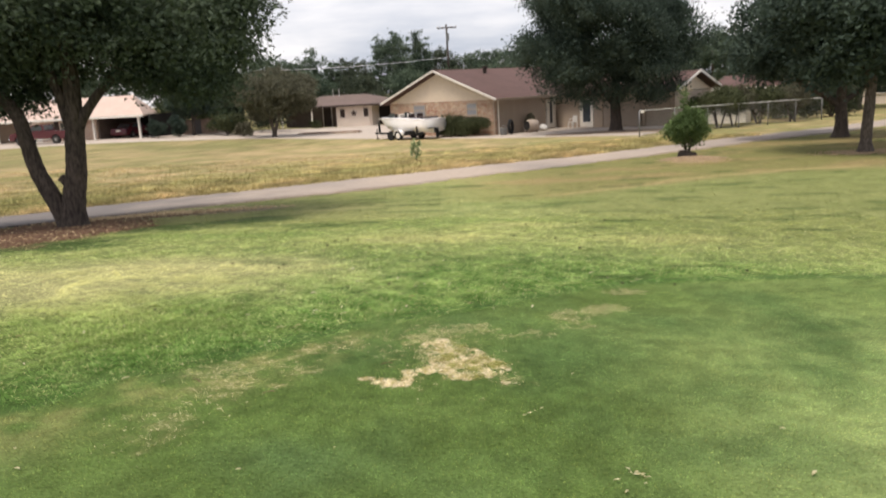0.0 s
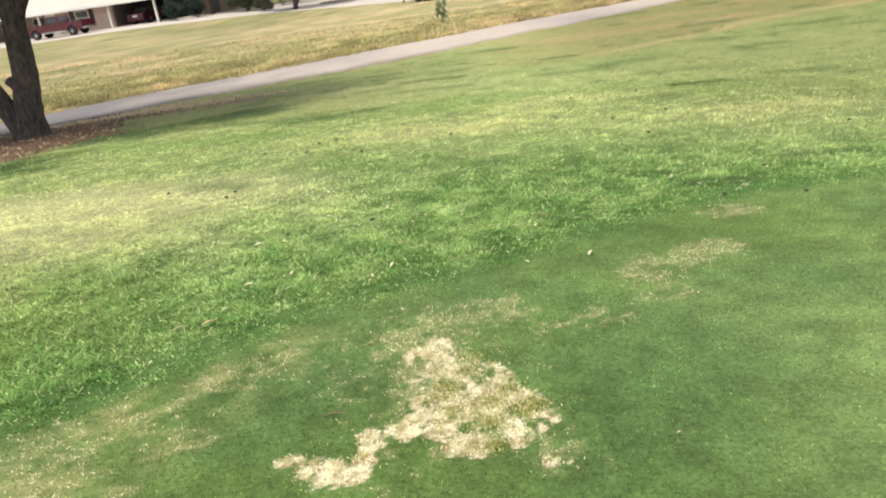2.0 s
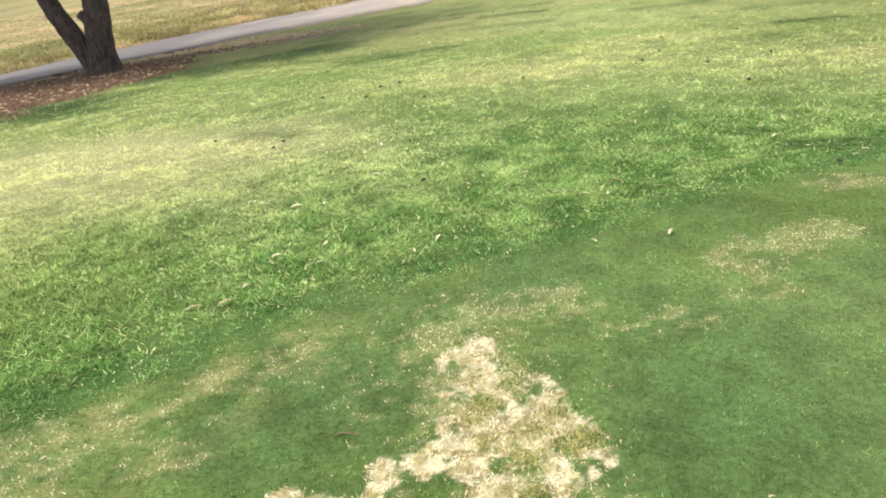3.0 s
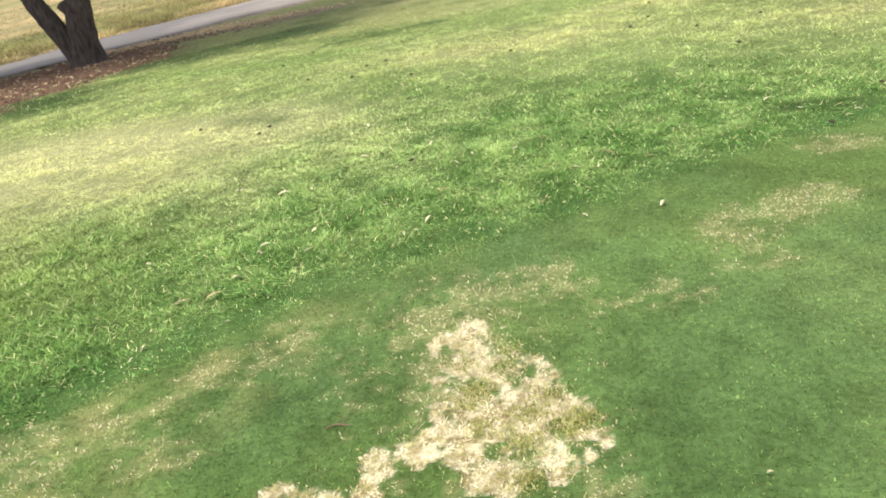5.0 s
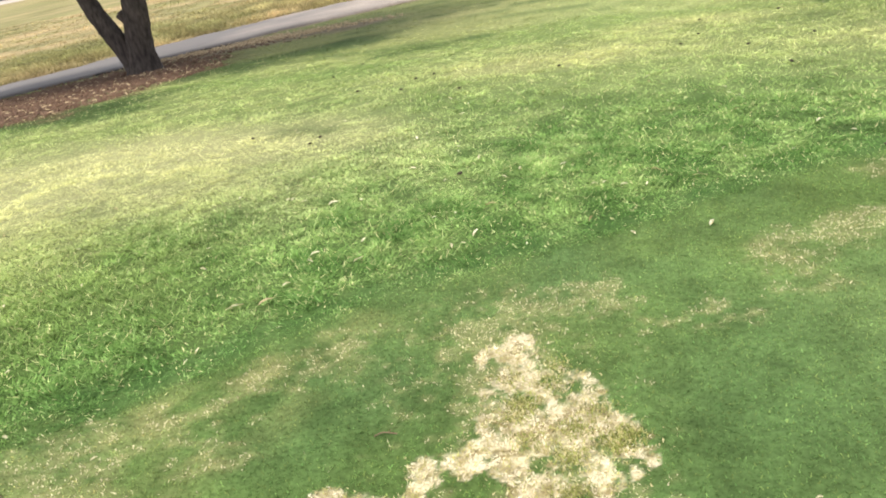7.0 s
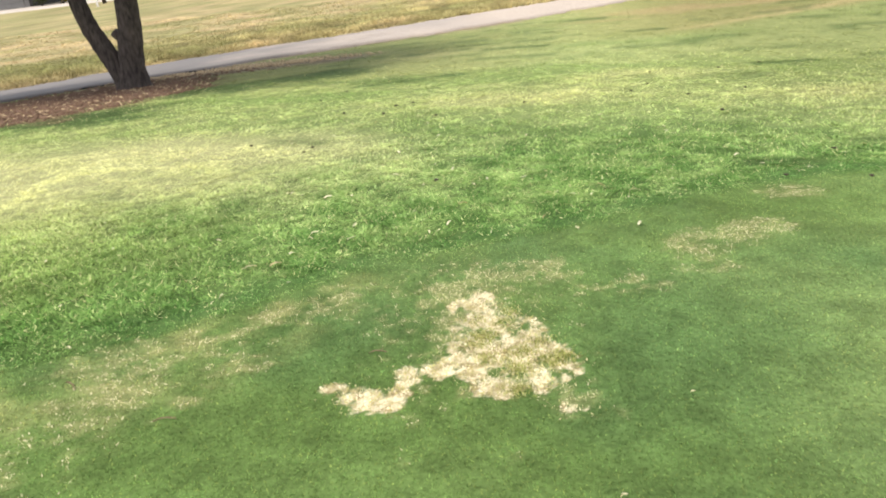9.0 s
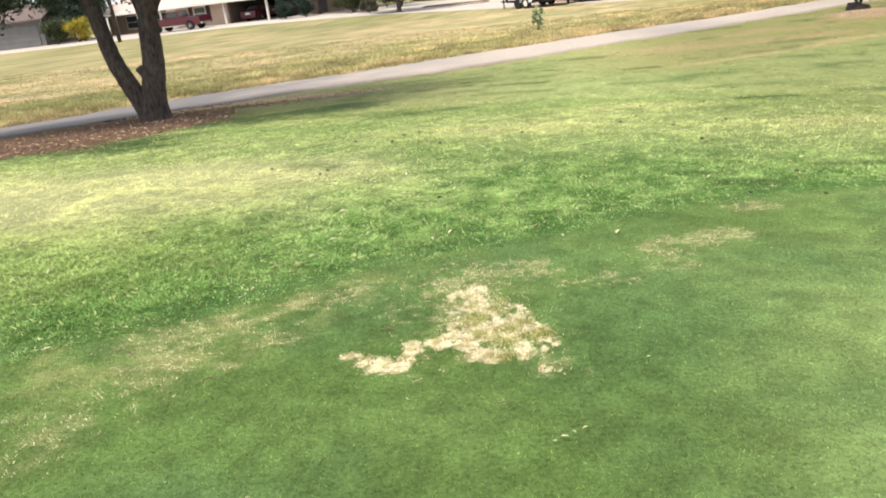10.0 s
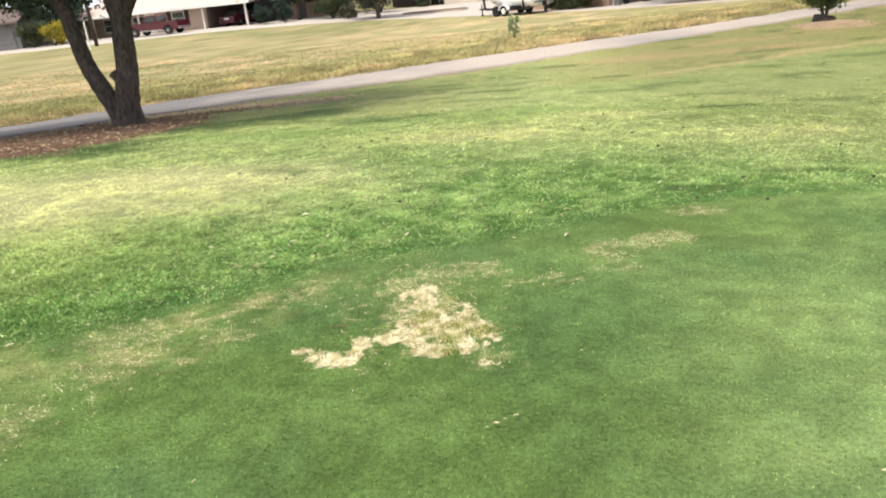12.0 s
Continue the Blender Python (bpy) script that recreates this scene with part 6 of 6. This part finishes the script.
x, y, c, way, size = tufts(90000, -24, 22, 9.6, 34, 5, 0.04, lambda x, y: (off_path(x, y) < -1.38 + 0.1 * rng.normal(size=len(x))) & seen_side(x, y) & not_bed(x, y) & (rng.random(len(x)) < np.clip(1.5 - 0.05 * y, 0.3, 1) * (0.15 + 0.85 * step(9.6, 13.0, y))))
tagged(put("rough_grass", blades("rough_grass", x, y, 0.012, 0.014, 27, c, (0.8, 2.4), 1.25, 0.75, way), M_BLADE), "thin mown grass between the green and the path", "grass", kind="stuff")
x, y, c, way, size = tufts(300000, -42, 16, 10, 40, 5, 0.06, lambda x, y: (off_path(x, y) > 1.4 + 0.12 * rng.normal(size=len(x))) & seen_side(x, y) & (x + y < 51.5) & (rng.random(len(x)) < np.clip(1.25 - 0.1 * off_path(x, y), 0.1, 0.9)), 0.74, 0.62)
tagged(put("dry_grass", blades("dry_grass", x, y, (0.04 + 0.05 * step(9, 2, off_path(x, y))) * size * (0.45 + 1.1 * clump(x, y, 0.6, 71)), 0.026, 23, c * (0.72 + 0.5 * clump(x, y, 0.6, 71))[:, None], (0.4, 1.5), 1.25, 0.55, way), M_DRYBLADE), "dry tan grass of the field beyond the path", "grass", kind="stuff")
# the putting green: very short, dense turf
x, y = rng.uniform(-2.6, 4.6, 640000), rng.uniform(2.0, 7.3, 640000)
k = (in_green(x, y) > -0.03) & seen_side(x, y) & (rng.random(len(x)) > straw_mask(x, y) * np.where(smooth_noise(x, y, 0.05, 58, 2) > 0.5, 0.45, 0.92))
x, y = x[k], y[k]
c = turf(x, y) * (0.72 + 0.6 * rng.random(len(x)) ** 1.5)[:, None]
hue = rng.random(len(x))[:, None]
c = np.where(hue < 0.14, c * np.array([1.5, 1.22, 1.2]), np.where(hue > 0.8, c * np.array([0.8, 0.9, 0.88]), c))
c = np.where((rng.random(len(x)) < 0.07)[:, None], c * 1.5, c)
near_bald = step(-0.6, 0.4, bare(x, y)[0])
c = np.where((rng.random(len(x)) < 0.2 * near_bald)[:, None], np.array([0.46, 0.39, 0.21]) * (0.7 + 0.5 * rng.random(len(x)))[:, None], c)
c = np.where((straw_mask(x, y) > 0.5)[:, None] & (rng.random(len(x)) < 0.6)[:, None], np.array([0.32, 0.31, 0.11]), c)
c = np.where((rng.random(len(x)) < 0.5 * thin_mask(x, y))[:, None], np.array([0.5, 0.45, 0.28]) * (0.7 + 0.5 * rng.random(len(x)))[:, None], c)
tagged(put("green_turf", blades("green_turf", x, y, 0.0055, 0.0050, 24, c, (0.5, 2.2), 1.4, 0.55), M_BLADE), "closely mown putting green turf", "grass", kind="stuff")
# dead straw lying on the bald spots
x, y = rng.uniform(-0.8, 1.6, 200000), rng.uniform(2.5, 5.6, 200000)
k = straw_mask(x, y) > 0.15 + 0.7 * rng.random(len(x))
x, y = x[k], y[k]
c = mix3(np.tile([0.84, 0.745, 0.53], (len(x), 1)), [0.42, 0.36, 0.17], step(0.46, 0.62, smooth_noise(x, y, 0.035, 57, 2))) * (0.72 + 0.36 * rng.random(len(x)))[:, None]
tagged(put("dead_straw", blades("dead_straw", x, y, 0.004, 0.0045, 25, c, (1.0, 3.0), 1.0), M_BLADE), "dead straw-coloured turf on a bald spot", "dead grass", kind="stuff")


# tufts that live on in the bald spot
tx, ty = np.array([-0.06, 0.24, 0.21, 0.10, 0.09, -0.09, 0.10, 0.01, 0.16, -0.03, 0.03, -0.12]), np.array([4.79, 4.65, 4.63, 4.68, 4.56, 4.73, 4.42, 4.89, 4.77, 4.62, 4.99, 4.92])
k = np.array([520, 620, 420, 380, 420, 300, 360, 200, 240, 240, 160, 160])
x, y = np.repeat(tx, k), np.repeat(ty, k)
x, y = x + rng.normal(size=len(x)) * 0.028, y + rng.normal(size=len(x)) * 0.026
c = np.array([0.25, 0.265, 0.08]) * (0.5 + 0.8 * rng.random(len(x)))[:, None]
c = np.where((rng.random(len(x)) < 0.25)[:, None], np.array([0.46, 0.4, 0.2]), c)
tagged(put("turf_tuft", blades("turf_tuft", x, y, 0.009, 0.0045, 26, c, (0.3, 1.4)), M_BLADE), "yellow-green turf tufts in the bald spot", "grass", kind="stuff")


# ---- fallen leaves and scraps ----
def leaf_mesh(seed, long, wide):
    r = random.Random(seed)
    bm = bmesh.new()
    rows = []
    for i in range(6):
        t = i / 5
        w = wide * math.sin(math.pi * (0.06 + 0.9 * t)) ** 0.8
        z = 0.008 + 0.006 * math.sin(t * 3.0 + r.uniform(-0.5, 0.5))
        curl = r.uniform(0.05, 0.3) * wide
        rows.append([bm.verts.new((long * (t - 0.5), s * w / 2, z + abs(s) * curl)) for s in (-1, 0, 1)])
    for a, b in zip(rows[:-1], rows[1:]):
        for j in range(2):
            bm.faces.new((a[j], a[j + 1], b[j + 1], b[j]))
    bmesh.ops.solidify(bm, geom=bm.faces[:], thickness=0.0015)
    me = bpy.data.meshes.new("fallen_leaf")
    bm.to_mesh(me)
    bm.free()
    return me


leaf_kinds = []
for i in range(5):
    me = leaf_mesh(400 + i, 0.046 + 0.005 * i, 0.013 + 0.003 * (i % 3))
    me.materials.append(M_DEADLEAF if i != 3 else M_TANLEAF)
    leaf_kinds.append(me)
spots = [(-2.16, 5.64), (-1.6, 5.75), (-1.13, 5.58), (-1.16, 5.43), (-1.28, 5.39), (-1.51, 6.58), (-1.07, 6.51), (-1.22, 6.49), (-1.01, 8.04), (-0.9, 6.98), (-0.66, 6.74), (-0.91, 6.0), (-1.01, 7.59), (0.43, 6.7), (0.63, 6.58), (0.13, 6.55),
         (0.3, 5.95), (0.62, 6.02), (0.12, 6.13), (1.34, 7.35), (1.71, 7.04), (-0.53, 7.1), (-0.27, 6.86), (-0.36, 6.35), (-0.39, 6.03), (-1.1, 5.87), (-0.87, 5.79)]
r = random.Random(77)
while len(spots) < 200:
    x, y = (r.uniform(-3.2, 3.0), r.uniform(4.6, 9.0)) if len(spots) < 130 else (r.uniform(-4.5, 5.5), r.uniform(5.0, 12.5))
    if in_green(np.array([x]), np.array([y]))[0] < -0.1 and abs(x) < 0.6 * y and r.random() < (1.3 - 0.08 * y):
        spots.append((x, y))
for i, (x, y) in enumerate(spots):
    ob = new("fallen_leaf", leaf_kinds[i % 5])
    k = r.uniform(0.75, 1.15) if i < 27 else r.uniform(0.3, 0.75)
    ob.matrix_basis = pose(x, y, ground_height(x, y) + 0.008, r.uniform(-9, 9), r.uniform(-9, 9), r.uniform(0, 360)) @ Matrix.Diagonal((k, k, k, 1))
    tagged(ob, "dry light-brown leaf fallen on the grass" if i % 5 == 3 else "dry pale tan leaf fallen on the grass", "leaf", "fallen leaves")
for x, y in [(-0.59, 6.79), (-0.96, 8.91), (-1.74, 7.78), (-0.2, 9.4), (-1.9, 9.2), (0.8, 9.8), (-2.3, 7.9)] + [(r.uniform(-2.6, 3.2), r.uniform(6.8, 11.5)) for _ in range(18)]:
    bm = bmesh.new()
    bmesh.ops.create_icosphere(bm, subdivisions=2, radius=0.012)
    for v in bm.verts:
        v.co = Vector((v.co.x * 1.5, v.co.y, v.co.z * 0.6)) * (1 + 0.6 * noise.noise(v.co * 40 + Vector((x, y, 0))))
    ob = part("clod", bm, M_DARKDROP)
    ob.matrix_basis = pose(x, y, height(x, y) + 0.03, 0, 0, r.uniform(0, 360))
    tagged(ob, "small dark clod of soil on the grass", "clod", "dark clods")
for i, (x, y, s) in enumerate([(0.76, 3.15, 0.55), (1.61, 3.64, 0.5), (-1.01, 3.19, 0.5), (1.55, 3.17, 0.75), (0.66, 3.1, 0.5), (0.68, 3.0, 0.45), (0.78, 3.07, 0.35), (0.82, 2.86, 0.5), (-2.0, 3.2, 0.6), (-2.12, 3.4, 0.5),
                              (0.68, 4.42, 0.3), (0.36, 3.83, 0.5), (0.39, 3.86, 0.3), (0.43, 3.89, 0.4), (-0.61, 3.41, 0.3), (-1.72, 4.58, 0.5), (-1.97, 4.34, 0.8), (-1.33, 4.49, 0.4), (0.33, 3.8, 0.3)] + [(cx + r.gauss(0, 0.035), cy + r.gauss(0, 0.025), r.uniform(0.25, 0.5)) for cx, cy in ((0.76, 3.15), (0.83, 2.87)) for _ in range(7)]):
    me = leaf_mesh(500 + i, 0.06 * s, 0.036 * s if i in (0, 7) else 0.024 * s)
    me.materials.append(M_CHALK)
    ob = new("grass_scrap", me)
    ob.matrix_basis = pose(x, y, height(x, y) + 0.008, 0, 0, r.uniform(-60, 60))
    tagged(ob, "bleached scrap of dead turf on the green", "scrap", "bleached scraps")
for i, (x, y, turn, long) in enumerate([(-0.45, 4.635, 8, 0.036), (-1.55, 4.33, -35, 0.045), (-1.08, 4.15, 15, 0.04)]):
    bm = tube(smoothed([(-long, 0, 0.006), (-long * 0.2, 0.006, 0.011), (long, -0.003, 0.007)], 4), [0.0012 + 0.0011 * math.sin(0.3 + 0.3 * j) for j in range(9)], 6)
    tube([(long * 0.1, 0.003, 0.01), (long * 0.5, 0.012, 0.014)], [0.0014, 0.0007], 5, bm)
    twig = tagged(part("twig", bm, M_TWIG), "short reddish-brown twig on the turf", "twig", "twigs")
    twig.matrix_basis = pose(x, y, ground_height(x, y), 0, 0, turn)
